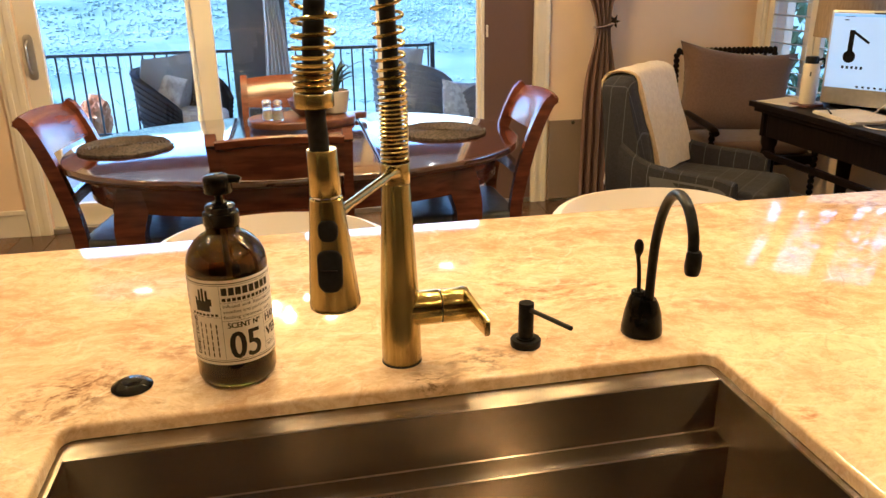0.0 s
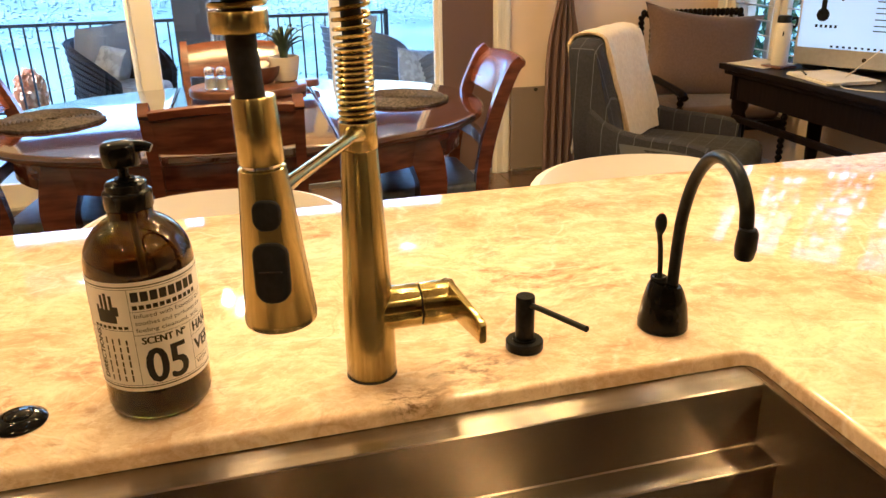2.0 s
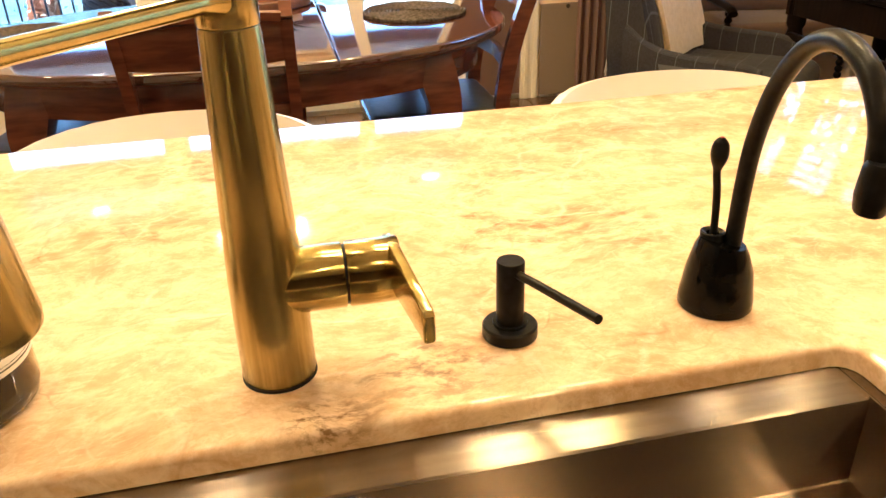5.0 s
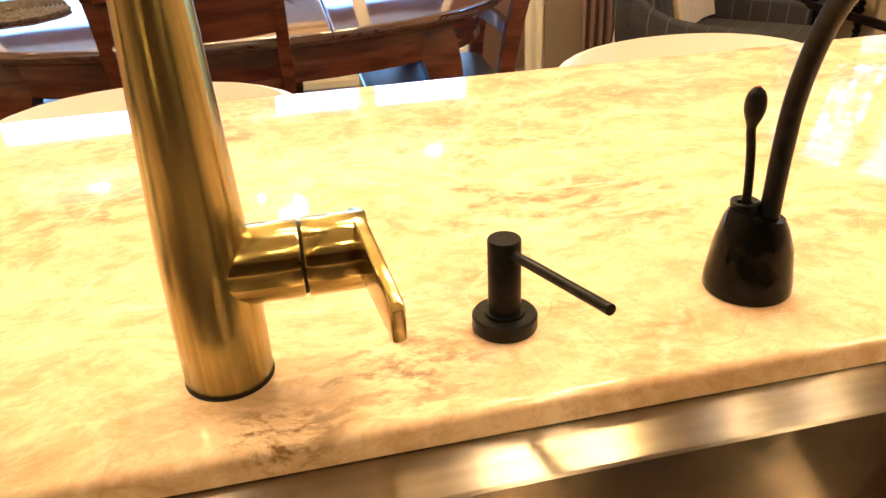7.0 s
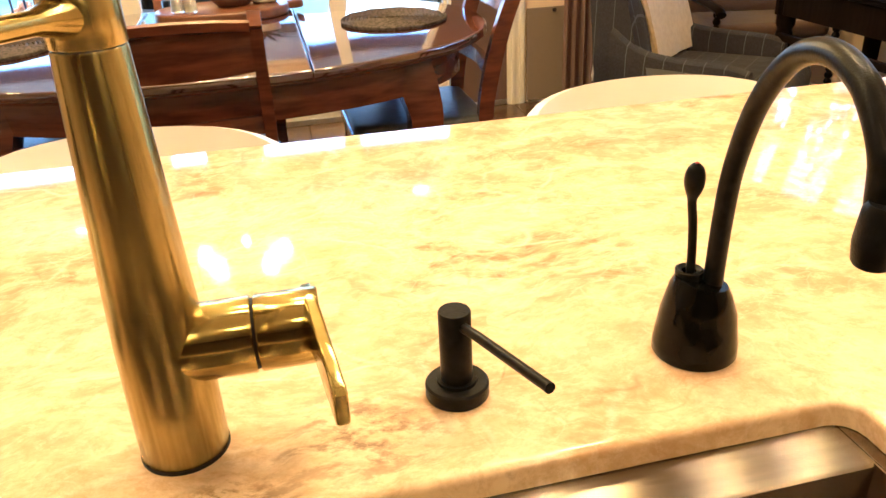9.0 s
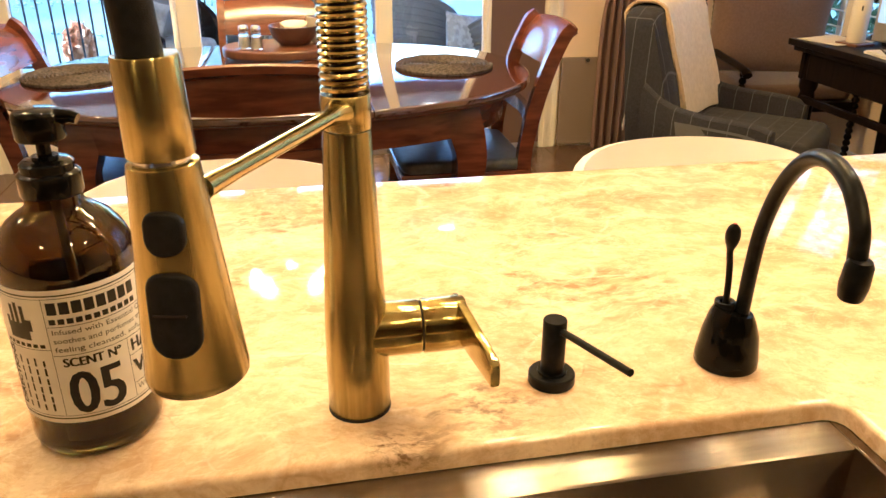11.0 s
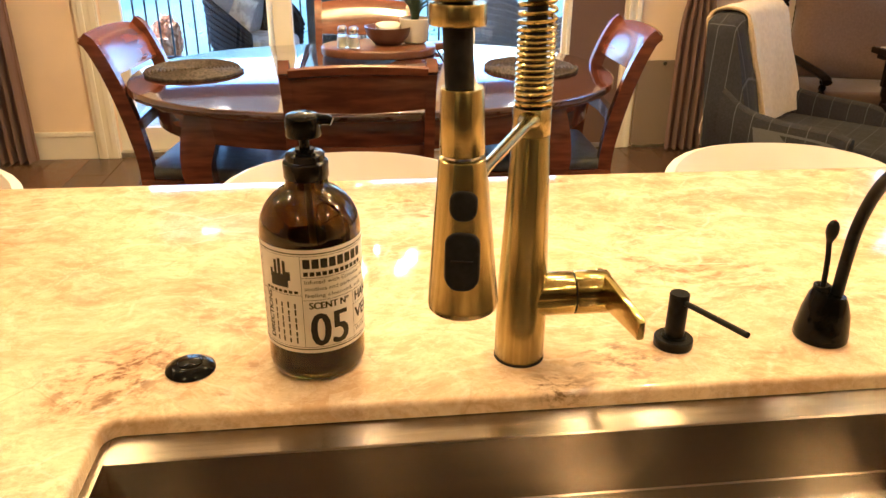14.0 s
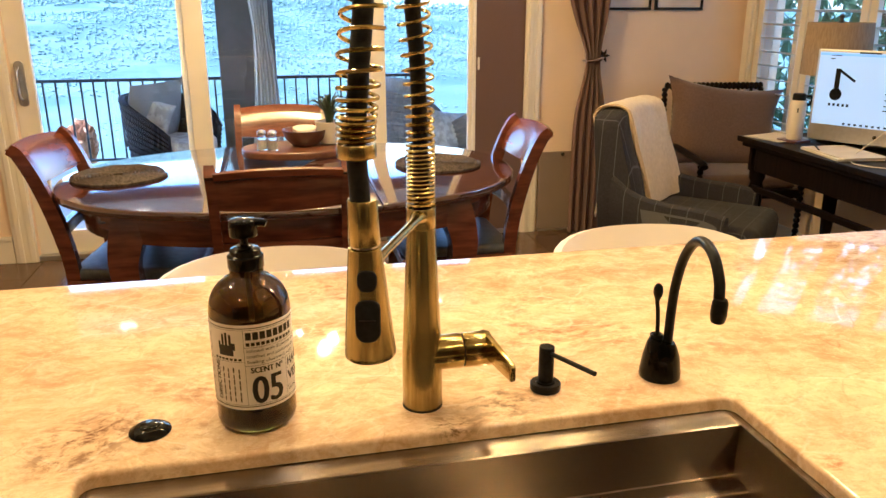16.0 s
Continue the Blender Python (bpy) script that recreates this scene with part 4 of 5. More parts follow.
def write(text, a_deg, z, size, up=False, fit=None, heavy=0.0):
    """Text on the bottle from the angle a_deg, base line at z; fit: its width in degrees; heavy: extra stroke width."""
    vs, fs = lettering(text, size)
    wide = max(v.x for v in vs)
    k = 1.0 if fit is None else radians(fit) * RI / wide
    for layer, shift in enumerate((0.0, heavy, -heavy, heavy / 2, -heavy / 2) if heavy else (0.0,)):
        verts = []
        r = RI + layer * 0.00006
        for v in vs:
            x, y = (v.x * k + shift, v.y) if not up else (-v.y, v.x + shift)
            a = radians(a_deg) + x / RI
            verts.append(ink.verts.new((r * math.sin(a), -r * math.cos(a), z + y)))
        for f in fs:
            try:
                ink.faces.new([verts[i] for i in f])
            except ValueError:
                pass


for z, h in ((LZ1 - 0.004, 0.0010), (LZ1 - 0.0062, 0.0004), (LZ0 + 0.004, 0.0010), (LZ0 + 0.0062, 0.0004)):
    rule(-90, 126, z, h)
D0, D1, D2 = -9.0, 52.0, 108.0
for a in (-66, D0, D2):
    post(a, LZ0 + 0.0062, LZ1 - 0.0062, 0.45)
post(D1, LZ0 + 0.0062, 0.088, 0.45)
rule(D0, D2, 0.1103, 0.0004)
rule(D0, D2, 0.0882, 0.0004)
rule(-66, D0, 0.0930, 0.0004)
rule(D1, D2, 0.0735, 0.0004)
rule(D1, D2, 0.0505, 0.0004)
# brand marks as plain bars
for i in range(8):
    sheet(wrapped(D0 + 3 + i * 9.6, D0 + 10.6 + i * 9.6, 0.1195, 0.1285, RI), 0, ink)
for i in range(11):
    sheet(wrapped(D0 + 3 + i * 6.9, D0 + 8 + i * 6.9, 0.1122, 0.1162, RI), 0, ink)
write("Infused with Essential Oils", D0 + 3, 0.1045, 0.0056, fit=86)
write("soothes and perfumes the", D0 + 3, 0.0978, 0.0056, fit=82)
write("feeling cleansed, soft,", D0 + 3, 0.0911, 0.0056, fit=76)
write("SCENT Nº", D0 + 7, 0.0795, 0.0095, fit=47, heavy=0.0004)
write("05", D0 + 7, 0.0415, 0.0480, fit=44, heavy=0.0011)
write("HAND", D1 + 3, 0.0765, 0.0135, fit=40, heavy=0.0006)
write("VER", D1 + 3, 0.0575, 0.0165, fit=34, heavy=0.0007)
write("WITH", D1 + 3, 0.0440, 0.0065)
write("DIRECTIONS", -49, 0.0435, 0.0085, True, heavy=0.0003)
for i in range(4):
    a = -43.5 + i * 8.2
    for j in range(6):
        sheet(wrapped(a, a + 2.0, 0.0435 + j * 0.0072, 0.0435 + j * 0.0072 + 0.0048 + 0.0014 * ((i + j) % 2), RI, 2), 0, ink)
# a plain dark emblem
for k, (a, h) in enumerate(((-47.5, 0.1165), (-41.5, 0.1255), (-36, 0.1275), (-30, 0.1255))):
    sheet(wrapped(a, a + 3.6, 0.108, h, RI, 2), 0, ink)
sheet(wrapped(-47, -24, 0.1000, 0.1125, RI), 0, ink)
sheet(wrapped(-26.5, -21, 0.107, 0.1155, RI, 3), 0, ink)
for i in range(7):
    sheet(wrapped(-56 + i * 6.4, -51.6 + i * 6.4, 0.0945, 0.0972, RI, 2), 0, ink)
for j in range(9):
    sheet(wrapped(-72, -69.5, 0.045 + j * 0.009, 0.050 + j * 0.009, RI, 2), 0, ink)
part("print", ink, INK, label)


# ---- dining table and chairs ----
table = thing("dining_table", pose(CX, CY, 0), "polished oval cherry wood dining table with thick curved legs", "table")
TA, TB, TZ = 0.875, 0.630, 0.757


def oval(a, b, k=2.3, n=64):
    out = []
    for i in range(n):
        t = 2 * math.pi * i / n
        c, s = math.cos(t), math.sin(t)
        out.append((a * math.copysign(abs(c) ** (2 / k), c), b * math.copysign(abs(s) ** (2 / k), s)))
    return out


SEAM = 0.27
whole = oval(TA, TB, 2.25, 96)


def cut(x0, x1):
    """The part of the oval between two seams."""
    pts = [p for p in whole if x0 <= p[0] <= x1]
    edge = lambda x: TB * (1 - abs(x / TA) ** 2.25) ** (1 / 2.25)
    up = sorted([p for p in pts if p[1] >= 0], key=lambda p: -p[0])
    dn = sorted([p for p in pts if p[1] < 0], key=lambda p: p[0])
    line = []
    if x1 < TA:
        line.append((x1, edge(x1)))
    line += up
    if x0 > -TA:
        line.append((x0, edge(x0)))
        line.append((x0, -edge(x0)))
    line += dn
    if x1 < TA:
        line.append((x1, -edge(x1)))
    out = []
    for p in line:
        if not out or (Vector(p) - Vector(out[-1])).length > 1e-4:
            out.append(p)
    return out


for x0, x1 in ((-TA, -SEAM - 0.0012), (-SEAM + 0.0012, SEAM - 0.0012), (SEAM + 0.0012, TA)):
    part("top_leaf", outline(cut(x0, x1), TZ - 0.03, TZ, 0.007), CHERRY_TOP, table, smooth=True)
part("top_moulding", outline(oval(TA - 0.03, TB - 0.03), TZ - 0.042, TZ - 0.031, 0.004), CHERRY, table, smooth=True)
part("apron", outline(oval(TA - 0.09, TB - 0.09), TZ - 0.145, TZ - 0.042, 0.004), CHERRY, table, smooth=True)
for sx in (-1, 1):
    for sy in (-1, 1):
        x, y = sx * 0.55, sy * 0.36
        line = smooth_line([(x, y, TZ - 0.05), (x + sx * 0.035, y + sy * 0.02, 0.60), (x + sx * 0.045, y + sy * 0.026, 0.50), (x + sx * 0.01, y + sy * 0.006, 0.28), (x - sx * 0.015, y, 0.12), (x + sx * 0.03, y + sy * 0.012, 0.0)], 6)
        n = len(line)
        part("leg", sweep(line, [0.062 - 0.030 * min(1, i / n * 1.4) for i in range(n)], seg=4, side=(1, 0, 0), square=True), CHERRY, table, smooth=True)


def dining_chair(m, label):
    """Local: seat faces +y, back at -y; base at 0."""
    ch = thing("dining_chair", m, label, "chair", "chairs round the dining table")
    W = 0.215
    for s in (-1, 1):
        line = smooth_line([(s * (W - 0.004), -0.30, 0.0), (s * (W - 0.004), -0.235, 0.22), (s * (W - 0.004), -0.205, 0.44), (s * W, -0.225, 0.62), (s * W, -0.275, 0.80), (s * W, -0.325, 0.915), (s * W, -0.355, 0.945)], 5)
        n = len(line)
        part("back_post", sweep(line, [0.016] * n, [0.026 - 0.010 * abs(i / n - 0.5) for i in range(n)], side=(1, 0, 0), square=True), CHERRY, ch, smooth=True)
        leg = smooth_line([(s * 0.215, 0.20, 0.42), (s * 0.215, 0.215, 0.25), (s * 0.215, 0.255, 0.0)], 5)
        part("front_leg", sweep(leg, 0.018, 0.021, side=(1, 0, 0), square=True), CHERRY, ch, smooth=True)
    # broad bowed top rail that rolls over backwards
    grid = []
    for z, y in ((0.812, -0.276), (0.83, -0.283), (0.87, -0.298), (0.905, -0.317), (0.928, -0.338), (0.942, -0.362), (0.938, -0.378)):
        row = []
        for i in range(13):
            u = i / 6 - 1
            crown = 0.012 * (1 - u * u) if z > 0.9 else (-0.010 * (1 - u * u) if z < 0.82 else 0)
            row.append((u * (W - 0.012), y - 0.018 * (1 - u * u), z + crown))
        grid.append(row)
    part("top_rail", sheet(grid, 0.022), CHERRY, ch, "glossy bowed top rail", True)
    part("cross_rail", sweep(smooth_line([(-W + 0.01, -0.216, 0.645), (0, -0.236, 0.645), (W - 0.01, -0.216, 0.645)]), 0.011, 0.024, side=(0, 1, 0), square=True), CHERRY, ch, smooth=True)
    part("seat_frame", box(-0.235, 0.235, -0.225, 0.235, 0.395, 0.445, 0.008), CHERRY, ch)
    cush = outline(rounded(0.455, 0.45, 0.05), 0.442, 0.487, 0.018)
    cush.transform(pose(0, 0.005, 0))
    part("seat_cushion", cush, LEATHER, ch, "padded dark grey leather cushion", True)
    return ch


LOW = Matrix.Diagonal((0.95, 1.0, 0.968, 1.0))
dining_chair(pose(-0.14, 1.925, 0, 0, 0, 0) @ LOW, "glossy cherry wood chair seen from behind, grey seat")
dining_chair(pose(-0.115, 2.73, 0, 0, 0, 180) @ LOW, "glossy cherry wood chair on the window side of the table")
dining_chair(pose(-0.66, 2.26, 0, 0, 0, -98) @ LOW, "glossy cherry wood chair pulled out at the table's end")
dining_chair(pose(0.545, 2.28, 0, 0, 0, 90) @ LOW, "glossy cherry wood chair at the table's curtain end")


def placemat(x, y, rz):
    mt = thing("placemat", pose(x, y, TZ + 0.001, 0, 0, rz), "oval dark brown woven seagrass placemat on the table", "placemat", "placemats")
    pts = []
    turns = 12
    for i in range(turns * 40 + 1):
        t = i / 40
        r = 0.02 + 0.155 * t / turns
        a = 2 * math.pi * t
        pts.append((1.0 * r * math.cos(a), r * 1.08 * math.sin(a), 0.006 + 0.0012 * math.sin(i * 1.7)))
    part("braid", sweep(pts, 0.0072, 0.0055, seg=6, side=(0, 0, 1)), SEAGRASS, mt)
    part("backing", lathe([(0, 0.0005), (0.165, 0.0005), (0.165, 0.003), (0, 0.003)], 40, sy=1.08), SEAGRASS, mt)


placemat(-0.742, 2.32, 0)
placemat(0.500, 2.30, 0)

board = thing("serving_board", pose(-0.06, 2.66, TZ + 0.001), "oval walnut board with a carved rim and handle, on the table", "board")
part("plate", outline(oval(0.235, 0.17, 2.2, 48), 0.0, 0.034, 0.008), TRAYWOOD, board, smooth=True)
part("grip", outline(rounded(0.09, 0.07, 0.03), 0.004, 0.032, 0.006, m=pose(0.245, 0.06, 0, 0, 0, 20)), TRAYWOOD, board, smooth=True)
for k, (x, y) in enumerate(((-0.205, 2.585), (-0.160, 2.565))):
    sh = thing("salt_shaker" if k else "pepper_shaker", pose(x, y, TZ + 0.036), "ribbed glass shaker with a chrome lid, on the board", "shaker", "shakers")
    prof = [(0, 0.001), (0.022, 0.001), (0.023, 0.004)]
    for i in range(9):
        prof += [(0.0238 - 0.0006 * i, 0.008 + i * 0.006), (0.0222 - 0.0006 * i, 0.011 + i * 0.006)]
    prof += [(0.017, 0.066), (0, 0.066)]
    part("jar", lathe(prof, 28), CLEAR, sh, smooth=True)
    part("filling", lathe([(0, 0.005), (0.019, 0.005), (0.017, 0.045), (0, 0.045)], 20), SALT, sh, smooth=True)
    part("lid", lathe([(0, 0.065), (0.0185, 0.065), (0.0195, 0.068), (0.019, 0.078), (0.013, 0.086), (0, 0.089)], 28), CHROME, sh, "domed chrome lid", True)
bowl = thing("wooden_bowl", pose(-0.02, 2.68, TZ + 0.036), "round brown wooden bowl with folded napkins, on the board", "bowl")
part("bowl_wall", lathe([(0, 0.0), (0.055, 0.0), (0.085, 0.03), (0.098, 0.07), (0.093, 0.07), (0.08, 0.034), (0.05, 0.008), (0, 0.008)], 36), TRAYWOOD, bowl, smooth=True)
part("napkin", pillow(0.11, 0.05, 0.05, 8, m=pose(0, 0, 0.062, 30, 0, 10)), PAPER, bowl, "folded cream napkin", True)
plant = thing("potted_plant", pose(0.092, 2.70, TZ + 0.036), "spiky dark succulent in a cream ceramic pot, on the board", "plant")
part("pot", lathe([(0, 0), (0.042, 0), (0.05, 0.006), (0.062, 0.08), (0.064, 0.098), (0.058, 0.1), (0.054, 0.085), (0, 0.083)], 36), CERAMIC, plant, smooth=True)
rnd = random.Random(4)
for i in range(22):
    a = i * 2.4 + rnd.random() * 0.4
    h, o = 0.09 + 0.07 * rnd.random(), 0.03 + 0.10 * rnd.random()
    c, s = math.cos(a), math.sin(a)
    line = smooth_line([(0.008 * c, 0.008 * s, 0.08), (0.3 * o * c, 0.3 * o * s, 0.08 + 0.6 * h), (o * c, o * s, 0.08 + h * 0.95), (1.25 * o * c, 1.25 * o * s, 0.08 + 0.85 * h)], 4)
    n = len(line)
    part("leaf", sweep(line, [0.009 * (1 - (j / (n - 1)) ** 2) + 0.0006 for j in range(n)], [0.003 * (1 - j / n) + 0.0006 for j in range(n)], seg=6, side=(-s, c, 0)), LEAF_DARK, plant, smooth=True)


# ---- bar stools at the island ----
def stool(x, label):
    st = thing("bar_stool", pose(x, 0.80, 0), label, "stool", "stools at the island")
    grid = []
    for k in range(9):
        v = k / 8
        row = []
        for i in range(25):
            a = radians(-118 + 236 * i / 24)
            u = abs(i / 12 - 1)
            rise = 0.147 * (1 - u ** 3.6) + 0.02
            r = 0.215 + 0.055 * v
            row.append((r * math.sin(a) * 1.06, 0.02 + r * math.cos(a) * 0.95, 0.655 + rise * v))
        grid.append(row)
    part("back_shell", sheet(grid, 0.022), WHITE_SHELL, st, smooth=True)
    part("seat", outline(oval(0.215, 0.205, 2.4, 40), 0.625, 0.672, 0.018), WHITE_SHELL, st, smooth=True)
    for sx in (-1, 1):
        for sy in (-1, 1):
            part("leg", sweep([(sx * 0.13, sy * 0.12, 0.63), (sx * 0.20, sy * 0.19, 0.0)], [0.014, 0.010], seg=12), DARKWOOD, st, smooth=True)
    part("foot_ring", sweep([(0.185 * math.cos(2 * math.pi * i / 40), 0.185 * math.sin(2 * math.pi * i / 40), 0.24) for i in range(40)], 0.008, seg=8, closed=True), CHROME, st, smooth=True)


for x in (-1.06, -0.16, 0.765):
    stool(x, "white curved-back bar stool tucked under the island")

# ---- armchair with a throw ----
AC = pose(1.848, 2.512, 0, 0, 0, -136)
chair = thing("armchair", AC, "charcoal plaid upholstered armchair with low arms", "armchair")
# local: faces +y, back at -y


def back_front(x, s):
    """Depth of the back's padded front at width x and height s."""
    u = x / 0.285
    return -0.19 - 0.15 * s ** 1.3 + 0.04 * u * u * (1 - 0.3 * s) + 0.03 * (1 - u * u) * (0.5 - abs(s - 0.4))


def backrest():
    """A padded wedge, rounded over its top and sides."""
    rings = []
    for k in range(15):
        s = k / 14
        half = 0.310 - 0.03 * s ** 2
        ring = []
        for i in range(13):
            u = i / 6 - 1
            ring.append(Vector((u * half, back_front(u * half, s) - 0.022 * abs(u) ** 8, 0.20 + 0.69 * s - 0.035 * u ** 4 * s ** 4)))
        for i in range(13):
            u = 1 - i / 6
            ring.append(Vector((u * half, -0.40 - 0.08 * s + 0.025 * abs(u) ** 6, 0.20 + 0.69 * s - 0.035 * u ** 4 * s ** 4)))
        rings.append(ring)
    top = rings[-1]
    mid = sum(top, Vector()) / len(top)
    for f, rise in ((0.80, 0.018), (0.45, 0.028)):
        rings.append([Vector((mid.x + (p.x - mid.x) * (1 - (1 - f) * 0.3), mid.y + (p.y - mid.y) * f, p.z + rise)) for p in top])
    bm = bmesh.new()
    vs = [[bm.verts.new(p) for p in r] for r in rings]
    n = len(vs[0])
    for a, c in zip(vs, vs[1:]):
        for i in range(n):
            bm.faces.new((a[i], a[(i + 1) % n], c[(i + 1) % n], c[i]))
    for i in range(12):
        bm.faces.new((vs[-1][i], vs[-1][i + 1], vs[-1][n - 2 - i], vs[-1][n - 1 - i]))
    bm.faces.new(vs[0])
    bmesh.ops.recalc_face_normals(bm, faces=bm.faces[:])
    return bm


part("backrest", backrest(), PLAID, chair, smooth=True)
part("seat", outline(rounded(0.56, 0.58, 0.08), 0.27, 0.435, 0.05, m=pose(0, 0.04, 0)), PLAID, chair, smooth=True)
part("base_frame", outline(rounded(0.58, 0.60, 0.06), 0.16, 0.30, 0.02, m=pose(0, 0.02, 0)), PLAID, chair, smooth=True)
for s in (-1, 1):
    arm_line = smooth_line([(s * 0.295, -0.33, 0.62), (s * 0.30, -0.22, 0.550), (s * 0.305, -0.08, 0.525), (s * 0.305, 0.12, 0.515), (s * 0.30, 0.20, 0.495)], 5)
    n = len(arm_line)
    grid = []
    for p in arm_line:
        h = p.z
        grid.append([(p.x - 0.045, p.y, 0.18), (p.x - 0.048, p.y, h - 0.05), (p.x - 0.036, p.y, h - 0.012), (p.x, p.y, h), (p.x + 0.036, p.y, h - 0.012), (p.x + 0.048, p.y, h - 0.05), (p.x + 0.045, p.y, 0.18)])
    bm = sheet(grid)
    for end in (0, -1):
        vs = [bm.verts.new(q) for q in grid[end]]
        bm.faces.new(vs)
    bmesh.ops.remove_doubles(bm, verts=bm.verts[:], dist=1e-4)
    bmesh.ops.recalc_face_normals(bm, faces=bm.faces[:])
    part("arm", bm, PLAID, chair, smooth=True)
    for y in (-0.28, 0.3):
        part("foot", sweep([(s * 0.27, y, 0.18), (s * 0.28, y * 1.04, 0.0)], [0.024, 0.015], seg=12), DARKWOOD, chair, smooth=True)

throw = thing("throw_blanket", AC, "cream knitted throw folded over the armchair's back", "blanket")


def drape(x0, x1, off):
    rows = []
    for k in range(46):
        row = []
        for j in range(11):
            u = j / 10
            x = x0 + (x1 - x0) * u
            wave = 0.004 * math.sin(14 * u + 0.3 * k) + 0.003 * math.sin(31 * u)
            if k < 26:
                s = 0.36 + 0.62 * k / 25
                x -= 0.045 * (1 - k / 25)
                y, z = back_front(x, s) + 0.014 + off + wave, 0.20 + 0.69 * s
            elif k < 33:
                f = (k - 25) / 8
                a, c = back_front(x, 0.98) + 0.014, -0.495
                y, z = a + (c - a) * (0.5 - 0.5 * math.cos(math.pi * f)), 0.876 + (0.058 + off) * math.sin(math.pi * f) ** 0.8 + wave * 0.5
            else:
                f = (k - 33) / 12
                y, z = -0.497 - off + 0.05 * f + wave, 0.876 - 0.36 * f
            row.append((x + 0.005 * math.sin(0.4 * k + 2 * u), y, z))
        rows.append(row)
    return sheet(rows, 0.009)


part("cloth", drape(-0.255, 0.160, 0.003), THROW, throw, smooth=True)
part("border", drape(0.158, 0.186, 0.0), BORDER, throw, "tan edge band", True)
bm = bmesh.new()
for i in range(34):
    x = -0.20 + 0.38 * i / 33
    sweep([(x, -0.452, 0.53), (x + 0.006 * rnd.uniform(-1, 1), -0.455, 0.46), (x + 0.012 * rnd.uniform(-1, 1), -0.46, 0.39 - 0.03 * rnd.random())], 0.003, seg=5, bm=bm)
part("fringe", bm, THROW, throw, "hanging knotted fringe")

# ---- spool-turned corner chair with a large cushion ----
SC = pose(2.44, 3.22, 0, 0, 0, -9)
sp = thing("spool_chair", SC, "dark spool-turned wooden corner chair with a brown seat", "chair")


def spool(a, b, r=0.016, step=0.03):
    a, b = Vector(a), Vector(b)
    n = max(2, int((b - a).length / step))
    prof = []
    for i in range(n):
        for f, k in ((0.0, 0.55), (0.2, 0.85), (0.5, 1.0), (0.8, 0.85)):
            prof.append((r * k, (i + f) / n * (b - a).length))
    prof = [(0, 0)] + prof + [(0, (b - a).length)]
    q = Vector((0, 0, 1)).rotation_difference((b - a).normalized()).to_matrix().to_4x4()
    return lathe(prof, 12, m=Matrix.Translation(a) @ q)


for s in (-1, 1):
    part("back_post", spool((s * 0.29, 0.30, 0.0), (s * 0.30, 0.355, 0.905), 0.019), DARKWOOD, sp, smooth=True)
    part("front_post", spool((s * 0.29, -0.30, 0.0), (s * 0.29, -0.30, 0.56), 0.019), DARKWOOD, sp, smooth=True)
    part("arm_rest", sweep(smooth_line([(s * 0.30, 0.33, 0.60), (s * 0.30, 0.0, 0.585), (s * 0.295, -0.30, 0.57), (s * 0.295, -0.36, 0.55)]), 0.024, 0.018, side=(1, 0, 0)), DARKWOOD, sp, smooth=True)
part("top_rail", spool((-0.30, 0.355, 0.912), (0.31, 0.355, 0.912), 0.024, 0.027), DARKWOOD, sp, smooth=True)
for i in range(7):
    x = -0.24 + i * 0.08
    part("spindle", spool((x, 0.31, 0.44), (x, 0.353, 0.895), 0.011), DARKWOOD, sp, smooth=True)
part("seat_frame", box(-0.30, 0.30, -0.31, 0.31, 0.36, 0.41, 0.008), DARKWOOD, sp)
part("seat_pad", outline(rounded(0.56, 0.58, 0.05), 0.408, 0.49, 0.03), CUSHION, sp, smooth=True)
cu = thing("back_cushion", SC, "large plain brown square cushion leaning in the chair", "cushion")
part("cover", pillow(0.72, 0.54, 0.20, 18, pinch_by=0.15, m=pose(0.0, 0.17, 0.685, -14, 7, 0)), CUSHION, cu, smooth=True)

# ---- desk ----
DX0, DX1, DY0, DY1, DZ = 2.13, 2.74, 1.05, 2.70, 0.76
desk = thing("writing_desk", pose(0, 0, 0), "dark espresso wooden desk with a moulded top", "desk")
part("desk_top", box(DX0, DX1, DY0, DY1, DZ - 0.028, DZ, 0.006), DARKWOOD, desk)
part("top_moulding", box(DX0 + 0.02, DX1 - 0.01, DY0 + 0.02, DY1 - 0.02, DZ - 0.05, DZ - 0.028, 0.006), DARKWOOD, desk)
part("end_apron", box(DX0 + 0.05, DX1 - 0.04, DY1 - 0.07, DY1 - 0.045, DZ - 0.17, DZ - 0.05, 0.003), DARKWOOD, desk)
part("front_drawer", box(DX0 + 0.05, DX0 + 0.075, DY0 + 0.08, DY1 - 0.1, DZ - 0.165, DZ - 0.052, 0.003), DARKWOOD, desk)
for x in (DX0 + 0.10, DX1 - 0.06):
    for y in (DY0 + 0.06, DY1 - 0.06):
        part("leg", lathe([(0, 0), (0.022, 0), (0.026, 0.04), (0.03, 0.10), (0.024, 0.16), (0.034, 0.36), (0.037, 0.50), (0.03, 0.53), (0.04, 0.55), (0.04, DZ - 0.05), (0, DZ - 0.05)], 20, m=pose(x, y, 0)), DARKWOOD, desk, smooth=True)
part("stretcher", box(DX0 + 0.05, DX0 + 0.075, DY0 + 0.08, DY1 - 0.08, DZ - 0.27, DZ - 0.24, 0.004), DARKWOOD, desk)
part("end_stretcher", box(DX0 + 0.075, DX1 - 0.08, DY1 - 0.075, DY1 - 0.05, 0.12, 0.16, 0.004), DARKWOOD, desk)

